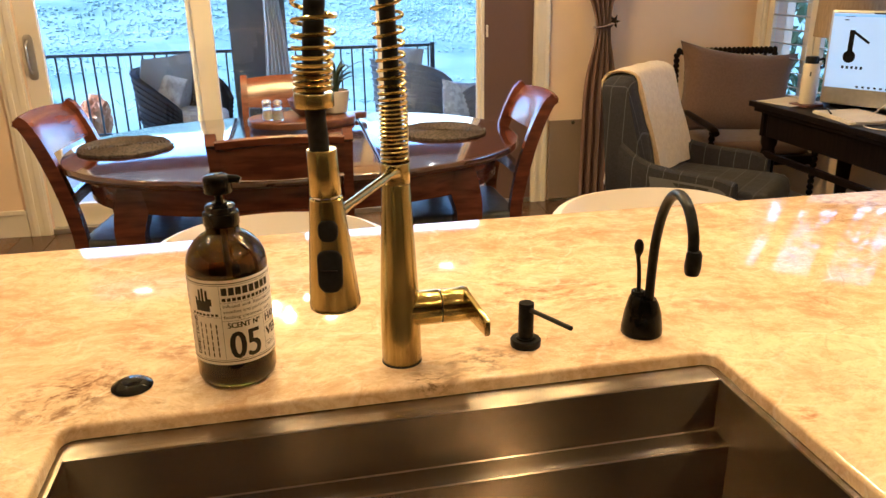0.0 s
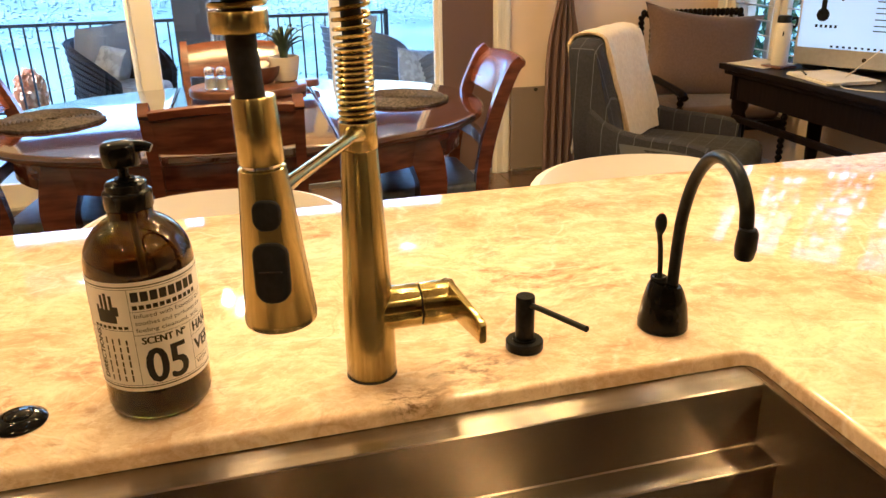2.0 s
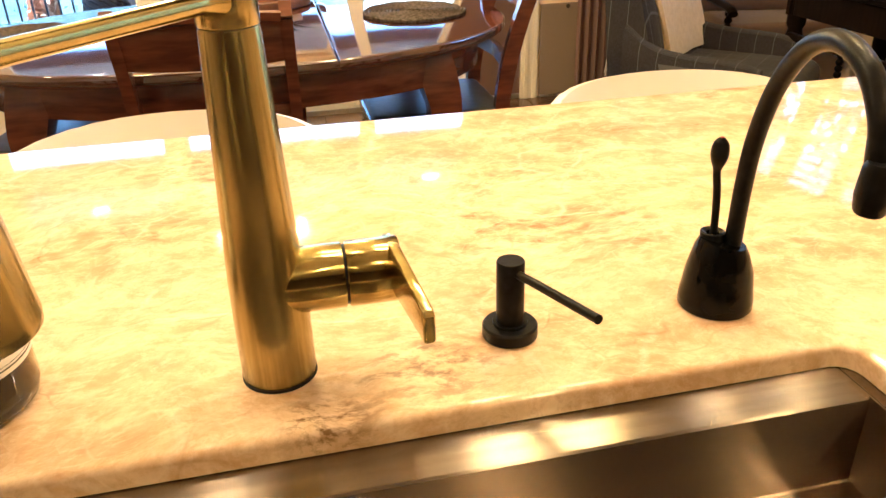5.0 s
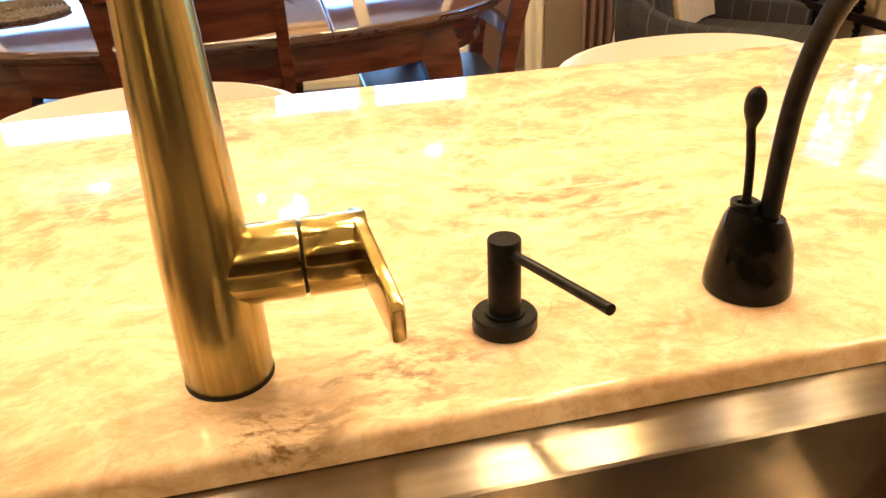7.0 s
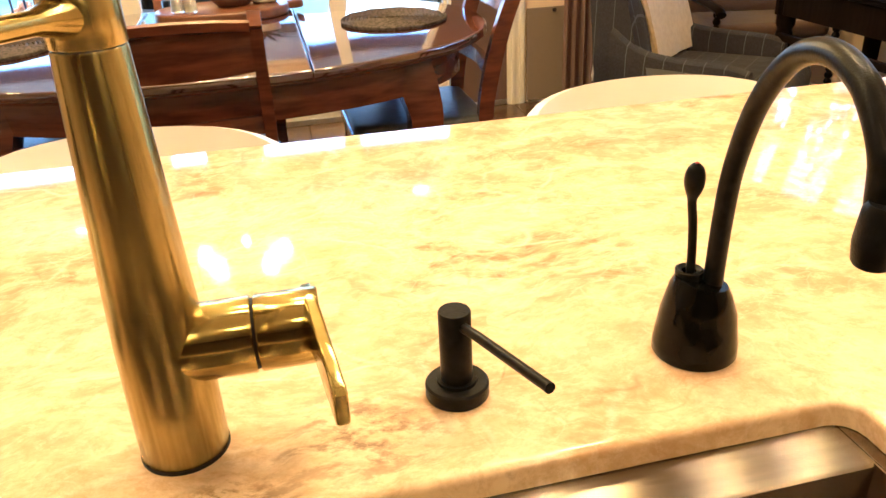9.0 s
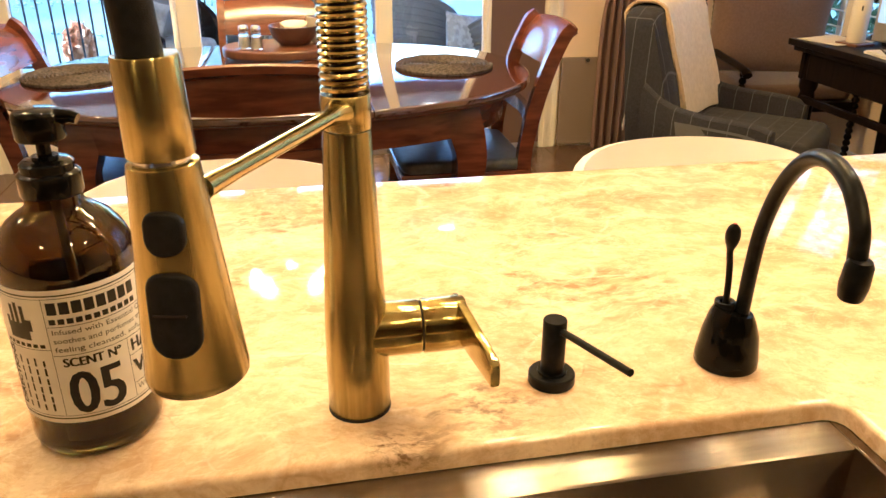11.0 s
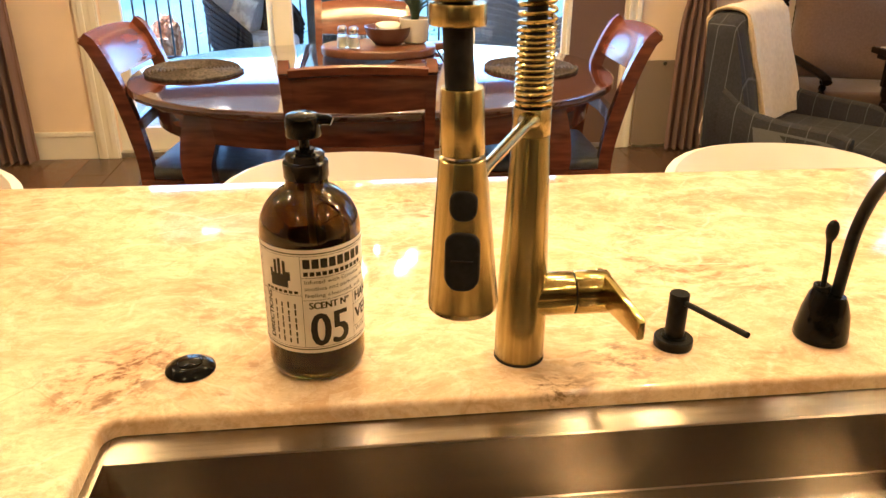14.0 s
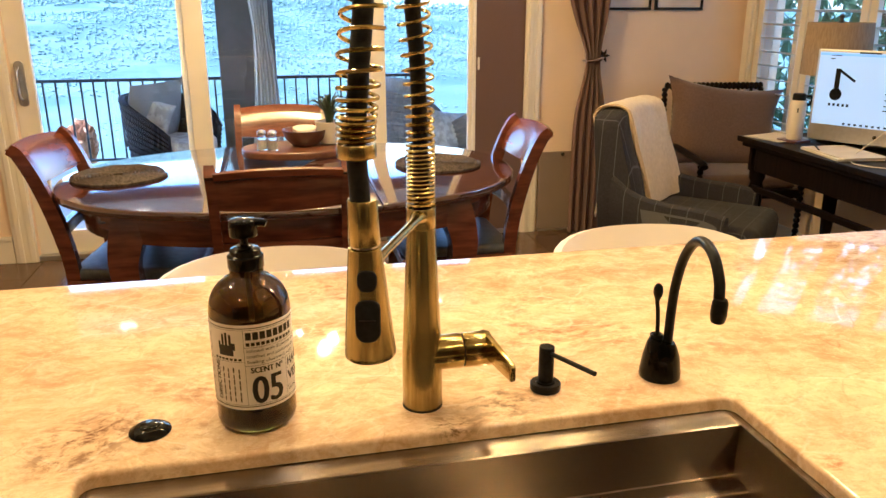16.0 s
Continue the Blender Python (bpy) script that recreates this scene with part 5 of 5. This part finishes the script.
# monitor: local screen in the x-z plane, facing -y
mon = thing("computer_monitor", pose(2.425, 2.12, DZ - 0.07, 0, 0, -62), "silver all-in-one computer with a lit white screen", "monitor")
SW, SH = 0.57, 0.32
part("casing", box(-SW / 2 - 0.012, SW / 2 + 0.012, 0.0, 0.022, 0.10, 0.10 + 0.075 + SH + 0.012, 0.006), ALU, mon)
scr = part("screen", box(-SW / 2, SW / 2, -0.003, 0.001, 0.175, 0.175 + SH), SCREEN, mon, "lit white screen with a product page")
part("stand", sweep(smooth_line([(0, 0.03, 0.16), (0, 0.10, 0.10), (0, 0.12, 0.03), (0, 0.05, 0.006), (0, -0.06, 0.004)]), 0.085, 0.004, side=(1, 0, 0), square=True), ALU, mon, smooth=True)
part("emblem", lathe([(0, 0), (0.009, 0), (0.009, 0.001), (0, 0.001)], 16, m=pose(0, -0.0005, 0.138, 90)), PLATE, mon)
bm = bmesh.new()
X0 = -SW / 2


def ink_bar(x, z, w, h):
    box(X0 + x, X0 + x + w, -0.0042, -0.0034, 0.175 + z, 0.175 + z + h, bm=bm)


for z, x, w in ((0.305, 0.05, 0.045), (0.290, 0.05, 0.02), (0.270, 0.30, 0.10), (0.255, 0.30, 0.07), (0.235, 0.30, 0.05), (0.215, 0.30, 0.03), (0.195, 0.30, 0.06), (0.17, 0.30, 0.05), (0.15, 0.30, 0.04), (0.125, 0.30, 0.06), (0.10, 0.30, 0.07), (0.08, 0.30, 0.05)):
    ink_bar(x, z, w, 0.004)
for i in range(9):
    ink_bar(0.14 + i * 0.025, 0.006, 0.011, 0.008)
for i in range(5):
    ink_bar(0.065 + i * 0.020, 0.085, 0.010, 0.012)
ink_bar(0.17, 0.318, 0.09, 0.006)
# product picture: pump barrel, foot and spout
ink_bar(0.080, 0.135, 0.022, 0.115)
outline([(X0 + 0.095, 0.413), (X0 + 0.100, 0.423), (X0 + 0.170, 0.378), (X0 + 0.166, 0.368)], 0.0034, 0.0042, bm=bm, m=Matrix(((1, 0, 0, 0), (0, 0, -1, 0), (0, 1, 0, 0), (0, 0, 0, 1))))
lathe([(0, 0.0034), (0.027, 0.0034), (0.027, 0.0042), (0, 0.0042)], 24, bm=bm, m=pose(X0 + 0.091, 0, 0.312, 90))
part("screen_print", bm, BLACK, scr)["kind"] = "stuff"
part("title_strip", box(-SW / 2 + 0.002, SW / 2 - 0.002, -0.0042, -0.0034, 0.175 + SH - 0.014, 0.175 + SH - 0.004), SCREEN_BLUE, scr)

fl = thing("water_flask", pose(2.285, 2.47, DZ + 0.012), "cream insulated flask with a black lid, on a coaster", "flask")
part("flask_body", lathe([(0, 0), (0.034, 0), (0.0365, 0.003), (0.0365, 0.165), (0.034, 0.178), (0.028, 0.185), (0, 0.185)], 36), FLASK, fl, smooth=True)
part("lid", lathe([(0, 0.185), (0.029, 0.185), (0.030, 0.19), (0.030, 0.21), (0.026, 0.216), (0, 0.217)], 32), BLACK, fl, "black screw lid", True)
part("carry_loop", sweep(smooth_line([(0.028, 0, 0.20), (0.05, 0, 0.205), (0.055, 0, 0.185), (0.045, 0, 0.165), (0.034, 0, 0.17)]), 0.006, seg=8, m=pose(0, 0, 0, 0, 0, -30)), BLACK, fl, smooth=True)
part("small_print", box(-0.003, 0.003, -0.0372, -0.0362, 0.13, 0.15, m=pose(0, 0, 0, 0, 0, -35)), INK, fl)
tagged(part("coaster", outline(rounded(0.11, 0.11, 0.008), 0, 0.011, 0.002, m=pose(2.285, 2.47, DZ + 0.0005, 0, 0, 12)), TRAYWOOD), "square brown wooden coaster on the desk", "coaster")
for x, y, rz, w, h, t in ((2.27, 2.58, 14, 0.21, 0.21, 0.004), (2.27, 2.12, -8, 0.21, 0.30, 0.014)):
    pp = thing("paper_stack", pose(x, y, DZ + 0.001, 0, 0, rz), "loose stack of white papers on the desk", "papers", "paper stacks")
    part("bottom_sheet", box(-w / 2, w / 2, -h / 2, h / 2, 0, t * 0.6), PAPER, pp)
    part("top_sheet", box(-w / 2, w / 2, -h / 2, h / 2, t * 0.6 + 0.0005, t + 0.0005, m=pose(0.008, -0.006, 0, 0, 0, 4)), PAPER, pp)
pen = thing("pen", pose(2.22, 2.22, DZ + 0.019, 0, 0, 60), "slim black pen lying on papers", "pen")
part("barrel", sweep([(-0.07, 0, 0), (0.07, 0, 0)], [0.004, 0.0035]), BLACK, pen, smooth=True)
tagged(part("charging_cable", sweep(smooth_line([(2.40, 2.02, DZ + 0.12), (2.30, 2.06, DZ + 0.02), (2.22, 2.0, DZ + 0.004), (2.17, 1.90, DZ + 0.004), (2.24, 1.80, DZ + 0.004), (2.34, 1.78, DZ + 0.004)]), 0.0025, seg=8), PAPER, smooth=True), "thin white cable looped on the desk", "cable")
kb = thing("dock_box", pose(2.46, 2.36, DZ, 0, 0, -10), "low black electronic box on the desk", "device")
part("shell", box(-0.09, 0.09, -0.06, 0.06, 0.0005, 0.028, 0.004), BLACK, kb)
part("front_plate", box(-0.07, 0.07, -0.064, -0.059, 0.006, 0.022, 0.001), BLACK_GLOSS, kb)

tl = thing("table_lamp", pose(2.555, 2.60, DZ), "table lamp with a tan linen drum shade", "lamp")
part("lamp_foot", lathe([(0, 0), (0.075, 0), (0.078, 0.01), (0.03, 0.03), (0.025, 0.06), (0.05, 0.12), (0.05, 0.17), (0.02, 0.22), (0.012, 0.54), (0, 0.54)], 28), DARKWOOD, tl, smooth=True)
part("shade", lathe([(0.155, 0.30), (0.148, 0.545), (0.145, 0.545), (0.152, 0.30), (0.155, 0.30)], 44), SHADE, tl, "tan linen drum shade", True)
part("finial", lathe([(0, 0.54), (0.012, 0.545), (0.007, 0.56), (0.013, 0.575), (0, 0.59)], 16), IRON, tl, smooth=True)
part("spider", sweep([(-0.147, 0, 0.533), (0.147, 0, 0.533)], 0.003), IRON, tl)


# ---- curtains ----
def curtain(m, label, narrow, top_z=2.55, lean=0.0):
    cu = thing("curtain", m, label, "curtain", "brown curtains")
    grid = []
    for k in range(40):
        z = 0.015 + (top_z - 0.015) * k / 39
        pinch = 1 - 0.62 * math.exp(-((z - 1.07) / 0.22) ** 2) if narrow else 1
        if narrow and z > 1.07:
            pinch = min(1.9, pinch + 0.9 * ((z - 1.07) / 1.4))
        row = []
        for i in range(61):
            u = i / 30 - 1
            fold = math.sin(u * 15) + 0.4 * math.sin(u * 31 + 1)
            row.append((u * 0.115 * pinch + (-0.10 * max(0, z - 1.07) * lean), 0.032 * fold * (0.5 + 0.5 * pinch) * (1 - 0.15 * z / 2.5), z))
        grid.append(row)
    part("cloth", sheet(grid, 0.003), CURTAIN, cu, smooth=True)
    return cu


rc = curtain(pose(1.735, YW - 0.10, 0), "brown curtain tied back beside the glass door", True, lean=1.0)
part("tie_band", sweep([(0.052 * math.cos(2 * math.pi * i / 24), 0.045 * math.sin(2 * math.pi * i / 24), 1.075 + 0.01 * math.cos(2 * math.pi * i / 24)) for i in range(24)], 0.004, 0.016, side=(0, 0, 1), seg=8, closed=True), CURTAIN, rc, smooth=True)
curtain(pose(-2.03, YW - 0.10, 0), "brown curtain hanging straight to the floor", False)
hb = thing("curtain_holdback", pose(1.80, YW - 0.001, 1.095), "dark iron star-shaped curtain holdback on the wall", "holdback")
part("stalk", sweep([(0, 0, 0), (0, -0.09, 0)], 0.006), PLATE, hb, smooth=True)
for i in range(6):
    a = i * math.pi / 3
    part("petal", sweep([(0, -0.09, 0), (0.02 * math.cos(a), -0.094, 0.02 * math.sin(a)), (0.042 * math.cos(a), -0.086, 0.042 * math.sin(a))], [0.005, 0.009, 0.002], seg=8), PLATE, hb, smooth=True)

# ---- pictures on the wall ----
for x0, x1 in ((1.80, 2.12), (2.15, 2.465)):
    pf = thing("framed_picture", pose(0, 0, 0), "pale print in a thin black frame on the wall", "picture", "framed pictures")
    z0, z1 = 1.355, 1.80
    part("print", box(x0 + 0.012, x1 - 0.012, YW - 0.014, YW - 0.004, z0 + 0.012, z1 - 0.012), PICTURE, pf)
    for nm, b in (("bottom_bar", (x0, x1, YW - 0.024, YW - 0.001, z0, z0 + 0.016)), ("top_bar", (x0, x1, YW - 0.024, YW - 0.001, z1 - 0.016, z1)), ("side_bar", (x0, x0 + 0.014, YW - 0.024, YW - 0.001, z0 + 0.016, z1 - 0.016)), ("side_bar", (x1 - 0.014, x1, YW - 0.024, YW - 0.001, z0 + 0.016, z1 - 0.016))):
        part(nm, box(*b, bevel=0.002), BLACK, pf)

# ---- terrace ----
DK, RY = -0.16, 7.2
tagged(part("terrace_floor", box(-6, 2.96, YW + 0.18, RY + 0.25, DK - 0.2, DK, 0.01), DECK), "pale stone terrace floor", "terrace", kind="structure")
tagged(part("terrace_roof", box(-6, 2.96, YW + 0.18, RY + 0.6, 2.86, 3.0), CEILING_PAINT), "plain covered terrace ceiling", "roof", kind="structure")
for cx in (-1.53, 1.22):
    pl = thing("recessed_lamp", pose(cx, 5.8, 2.86), "round recessed terrace ceiling lamp", "ceiling lamp", "recessed lamps")
    part("lens", lathe([(0, -0.004), (0.06, -0.004), (0.07, 0)], 24), CAN, pl, "glowing warm lens")
# added beam above the view, keeps a bright sky strip off the worktop
tagged(part("sky_block_beam", box(-6, 2.96, RY - 0.1, RY + 0.1, 2.25, 2.858, 0.01), STUCCO), "unseen dark grey beam added under the terrace roof to block sky", "beam", kind="structure")
rail = thing("terrace_railing", pose(0, 0, 0), "black iron terrace railing with thin upright bars", "railing")
part("top_rail", box(-6, 1.36, RY - 0.025, RY + 0.025, 0.685, 0.715, 0.006), IRON, rail)
part("bottom_rail", box(-6, 1.36, RY - 0.015, RY + 0.015, -0.075, -0.05, 0.004), IRON, rail)
baluster = None
for i in range(66):
    x = -5.95 + i * 0.1115
    if baluster is None:
        ob = part("baluster", box(-0.008, 0.008, -0.008, 0.008, -0.052, 0.688), IRON, rail)
        baluster = ob.data
    else:
        ob = new("baluster", baluster)
        ob.parent = rail
    ob.matrix_basis = pose(x, RY, 0)
for x in (-5.9, -3.9, -1.0, 1.34):
    part("post", box(x - 0.022, x + 0.022, RY - 0.022, RY + 0.022, DK, 0.73, 0.004), IRON, rail)
rail2 = thing("terrace_railing", pose(0, 0, 0), "black iron railing returning at the terrace end", "railing")
for z0, z1 in ((0.93, 0.96), (0.10, 0.125)):
    part("rail", box(1.95, 2.9, 7.4, 7.44, z0, z1, 0.004), IRON, rail2)
for i in range(8):
    part("baluster", box(1.98 + i * 0.11, 1.994 + i * 0.11, 7.413, 7.427, DK, 0.94), IRON, rail2)
col = thing("terrace_column", pose(-0.36, 6.75, DK), "square dark grey terrace column", "column")
part("shaft", box(-0.25, 0.25, -0.2, 0.2, 0.0, 3.015, 0.01), STUCCO, col)
part("foot", box(-0.28, 0.28, -0.23, 0.23, 0.0, 0.15, 0.01), STUCCO, col)
dr = thing("outdoor_drape", pose(-0.24, 6.45, DK), "pale grey outdoor drape gathered at the column", "curtain")
grid = []
for k in range(26):
    z = 0.1 + 2.8 * k / 25
    w = 0.07 + 0.09 * abs((z - 1.35) / 1.4)
    grid.append([((i / 16 - 1) * w + 0.03 * math.sin(z * 2), 0.03 * math.sin(i * 1.3), z) for i in range(33)])
part("cloth", sheet(grid, 0.004), DRAPE, dr, smooth=True)


def lounge(m, mat, label, scale=1.0):
    """Tub-shaped wicker seat, faces +y."""
    lc = thing("wicker_chair", m, label, "chair", "terrace chairs")
    grid = []
    for k in range(12):
        v = k / 11
        row = []
        for i in range(33):
            a = radians(-125 + 250 * i / 32)
            u = abs(i / 16 - 1)
            r = 0.34 + 0.07 * v
            row.append((r * math.sin(a) * 1.05, -r * math.cos(a), 0.05 + v * (0.66 - 0.26 * u ** 3)))
        grid.append(row)
    part("tub", sheet(grid, 0.04), mat, lc, smooth=True)
    bm = bmesh.new()
    for k in range(0, 14):
        v = k / 13
        pts = []
        for i in range(33):
            a = radians(-125 + 250 * i / 32)
            u = abs(i / 16 - 1)
            r = 0.343 + 0.07 * v
            pts.append((r * math.sin(a) * 1.05, -r * math.cos(a), 0.05 + v * (0.66 - 0.26 * u ** 3)))
        sweep(pts, 0.011, seg=5, bm=bm)
    part("weave", bm, mat, lc, "woven bands", True)
    part("seat_base", outline(oval(0.34, 0.34, 3, 32), 0.05, 0.28, 0.02), mat, lc, smooth=True)
    part("seat_cushion", outline(rounded(0.56, 0.56, 0.1), 0.28, 0.40, 0.04), OUT_PALE, lc, smooth=True)
    part("back_cushion", pillow(0.66, 0.46, 0.18, 10, pinch_by=0.03, m=pose(0, -0.20, 0.58, -16)), OUT_CUSHION, lc, smooth=True)
    return lc


lounge(pose(-1.0, 6.15, DK, 0, 0, -122) @ Matrix.Diagonal((1.0, 0.95, 1.15, 1)), WICKER, "dark wicker tub chair with grey cushions on the terrace")
pl = thing("scatter_cushion", pose(-1.13, 6.10, 0.50, -18, 18, -10), "pale patterned scatter cushion on the wicker chair", "cushion")
part("cover", pillow(0.27, 0.25, 0.12, 10), OUT_PALE, pl, smooth=True)
lounge(pose(1.02, 6.4, DK, 0, 0, -60) @ Matrix.Diagonal((0.95, 0.95, 1.15, 1)), WICKER_GREY, "grey wicker tub chair beside the railing")
lounge(pose(1.60, 5.8, DK, 0, 0, 60) @ Matrix.Diagonal((1.0, 1.0, 1.1, 1)), WICKER_GREY, "grey wicker tub chair with pale cushions")
pl2 = thing("scatter_cushion", pose(1.28, 5.55, 0.36, -15, 10, 30), "pale patterned scatter cushion on the wicker chair", "cushion")
part("cover", pillow(0.40, 0.36, 0.14, 10), OUT_PALE, pl2, smooth=True)
ot = thing("terrace_table", pose(0.62, 5.15, DK), "low grey metal terrace table with a glass top", "table")
part("frame", box(-0.35, 0.35, -0.30, 0.30, 0.40, 0.44, 0.006), ALU, ot)
part("table_top", box(-0.33, 0.33, -0.28, 0.28, 0.441, 0.449, 0.002), CERAMIC, ot)
for sx in (-1, 1):
    for sy in (-1, 1):
        part("leg", box(sx * 0.32 - 0.02, sx * 0.32 + 0.02, sy * 0.27 - 0.02, sy * 0.27 + 0.02, 0, 0.40, 0.004), ALU, ot)

# ---- the land beyond ----


def land(x, y):
    d = math.hypot(x, y)
    z = -0.5 - 0.35 * min(d, 60)
    if y > 60:
        z += (y - 60) * (0.112 - 0.055 * max(0, min(1, (x + 20) / 90)))
    z += 6 * noise.noise(Vector((x / 60, y / 60, 0))) * min(1, d / 60)
    return z


def ground():
    verts, faces = [], []
    xs = [-2500, -1200, -600] + [-400 + 16 * i for i in range(51)] + [600, 1200, 2500]
    ys = [-2500, -1000, -300, -100, -40] + [-20 + 10 * i for i in range(45)] + [600, 1200, 2500]
    for y in ys:
        for x in xs:
            z = land(x, y) if y < 440 else land(x, 440) - (y - 440) * 0.05
            verts.append((x, y, z if y > -30 else -3.0))
    w = len(xs)
    for j in range(len(ys) - 1):
        for i in range(w - 1):
            faces.append((j * w + i, j * w + i + 1, (j + 1) * w + i + 1, (j + 1) * w + i))
    me = bpy.data.meshes.new("ground")
    me.from_pydata(verts, [], faces)
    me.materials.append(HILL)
    me.polygons.foreach_set("use_smooth", [True] * len(me.polygons))
    return tagged(new("ground", me), "hazy green hillside falling away and rising far off", "ground", kind="structure")


ground()


def woods():
    """Far trees, each a few uneven clumps, thinning out into clearings."""
    rng = np.random.default_rng(7)
    octa = np.array([(1, 0, 0), (-1, 0, 0), (0, 1, 0), (0, -1, 0), (0, 0, 1), (0, 0, -0.6)], float)
    tri = np.array([(0, 2, 4), (2, 1, 4), (1, 3, 4), (3, 0, 4), (2, 0, 5), (1, 2, 5), (3, 1, 5), (0, 3, 5)])
    rr = random.Random(7)
    centres, sizes = [], []
    for i in range(34000):
        y = 60 + 375 * rr.random() ** 0.7
        x = rr.uniform(-0.55, 0.42) * (y + 12)
        open_field = noise.noise(Vector((x / 40, y / 26, 3)))
        if open_field < -0.34 or (y < 150 and open_field < -0.05):
            continue
        z = land(x, y)
        pine = rr.random() < 0.12
        r = y * (rr.uniform(0.0009, 0.0020) if pine else rr.uniform(0.0007, 0.0021))
        for k in range(3):
            if pine:
                centres.append((x, y, z + r * (0.8 + 1.3 * k)))
                q = r * (1.0 - 0.28 * k)
                sizes.append((q, q, q * 1.5))
            else:
                centres.append((x + rr.uniform(-1, 1) * r, y + rr.uniform(-1, 1) * r, z + r * rr.uniform(0.3, 0.9)))
                q = r * rr.uniform(0.6, 1.0)
                sizes.append((q * rr.uniform(0.8, 1.5), q, q * rr.uniform(0.6, 0.9)))
    centres, sizes = np.array(centres), np.array(sizes)
    n = len(centres)
    verts = centres[:, None, :] + octa[None] * sizes[:, None, :] * rng.uniform(0.65, 1.35, (n, 6, 1))
    faces = tri[None] + 6 * np.arange(n)[:, None, None]
    me = bpy.data.meshes.new("far_woods")
    me.from_pydata(verts.reshape(-1, 3).tolist(), [], faces.reshape(-1, 3).tolist())
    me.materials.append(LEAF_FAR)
    me.polygons.foreach_set("use_smooth", [True] * len(me.polygons))
    return tagged(new("far_woods", me), "scattered hazy trees over the far hillside", "trees", kind="stuff")


woods()
shrub = thing("orange_shrub", pose(-2.25, 8.3, land(-2.25, 8.3)), "small shrub with glowing orange leaves beyond the railing", "shrub")
part("stem", sweep([(0, 0, 0), (0.03, 0, 1.6), (0.0, 0.02, 3.3)], [0.05, 0.04, 0.02]), BARK, shrub, smooth=True)
bm = bmesh.new()
rs = random.Random(5)
for i in range(1000):
    d = Vector((rs.gauss(0, 1), rs.gauss(0, 1), rs.gauss(0, 1))).normalized() * rs.random() ** 0.4
    p = Vector((d.x * 0.15, d.y * 0.15, 3.42 + d.z * 0.24))
    q = Euler((rs.random() * 6, rs.random() * 6, rs.random() * 6)).to_matrix()
    s = rs.uniform(0.04, 0.07)
    vs = [bm.verts.new(p + q @ Vector(c)) for c in ((-s, 0, 0), (0, -s * 0.5, 0.01), (s, 0, 0), (0, s * 0.5, 0.01))]
    bm.faces.new(vs)
part("crown", bm, LEAF_ORANGE, shrub, "orange leaves")

# leafy tree close outside the side window
garden = thing("garden_tree", pose(4.5, 3.9, land(4.5, 3.9)), "green leafy tree standing close outside the side window", "tree")
part("trunk", sweep(smooth_line([(0, 0, 0), (0.05, 0.03, 1.5), (-0.04, 0.1, 3.0), (0.02, 0.05, 4.2)]), [0.11 - 0.004 * k for k in range(19)], seg=10), BARK, garden, smooth=True)
for k in range(6):
    a = k * 1.05 + 0.3
    part("limb", sweep(smooth_line([(0, 0.05, 2.0 + 0.3 * k), (0.5 * math.cos(a), 0.5 * math.sin(a), 2.5 + 0.32 * k), (1.0 * math.cos(a), 1.1 * math.sin(a), 2.9 + 0.35 * k)]), [0.045 - 0.003 * q for q in range(13)], seg=7), BARK, garden, smooth=True)
bm = bmesh.new()
for i in range(6500):
    d = Vector((rs.gauss(0, 1), rs.gauss(0, 1), rs.gauss(0, 1))).normalized() * rs.random() ** 0.45
    p = Vector((d.x * 1.15, d.y * 1.9, 3.7 + d.z * 1.7))
    if noise.noise(p * 1.6) < -0.18:
        continue
    q = Euler((rs.random() * 6, rs.random() * 6, rs.random() * 6)).to_matrix()
    z = rs.uniform(0.05, 0.09)
    bm.faces.new([bm.verts.new(p + q @ Vector(c)) for c in ((-z, 0, 0), (-0.2 * z, -z * 0.42, 0.012), (z, 0, 0), (-0.2 * z, z * 0.42, 0.012))])
part("crown", bm, LEAF_GREEN, garden, "loose green leaves")

# ---- floor planks ----
plank = None
PW, PL_ = 0.19, 1.45
rp = random.Random(3)
for i in range(int((2.78 + 3.0) / PW)):
    off = rp.random() * PL_
    y = 0.3 - off
    while y < YW:
        if plank is None:
            ob = part("plank", box(-PW / 2 + 0.0015, PW / 2 - 0.0015, 0.0015, PL_ - 0.0015, -0.011, 0.0, 0.002), FLOORWOOD, floor)
            plank = ob.data
        else:
            ob = new("plank", plank)
            ob.parent = floor
        cut_y = min(PL_, YW - y)
        ob.matrix_basis = pose(-3.0 + PW / 2 + i * PW, y, 0) @ Matrix.Diagonal((1, cut_y / PL_, 1, 1))
        y += PL_
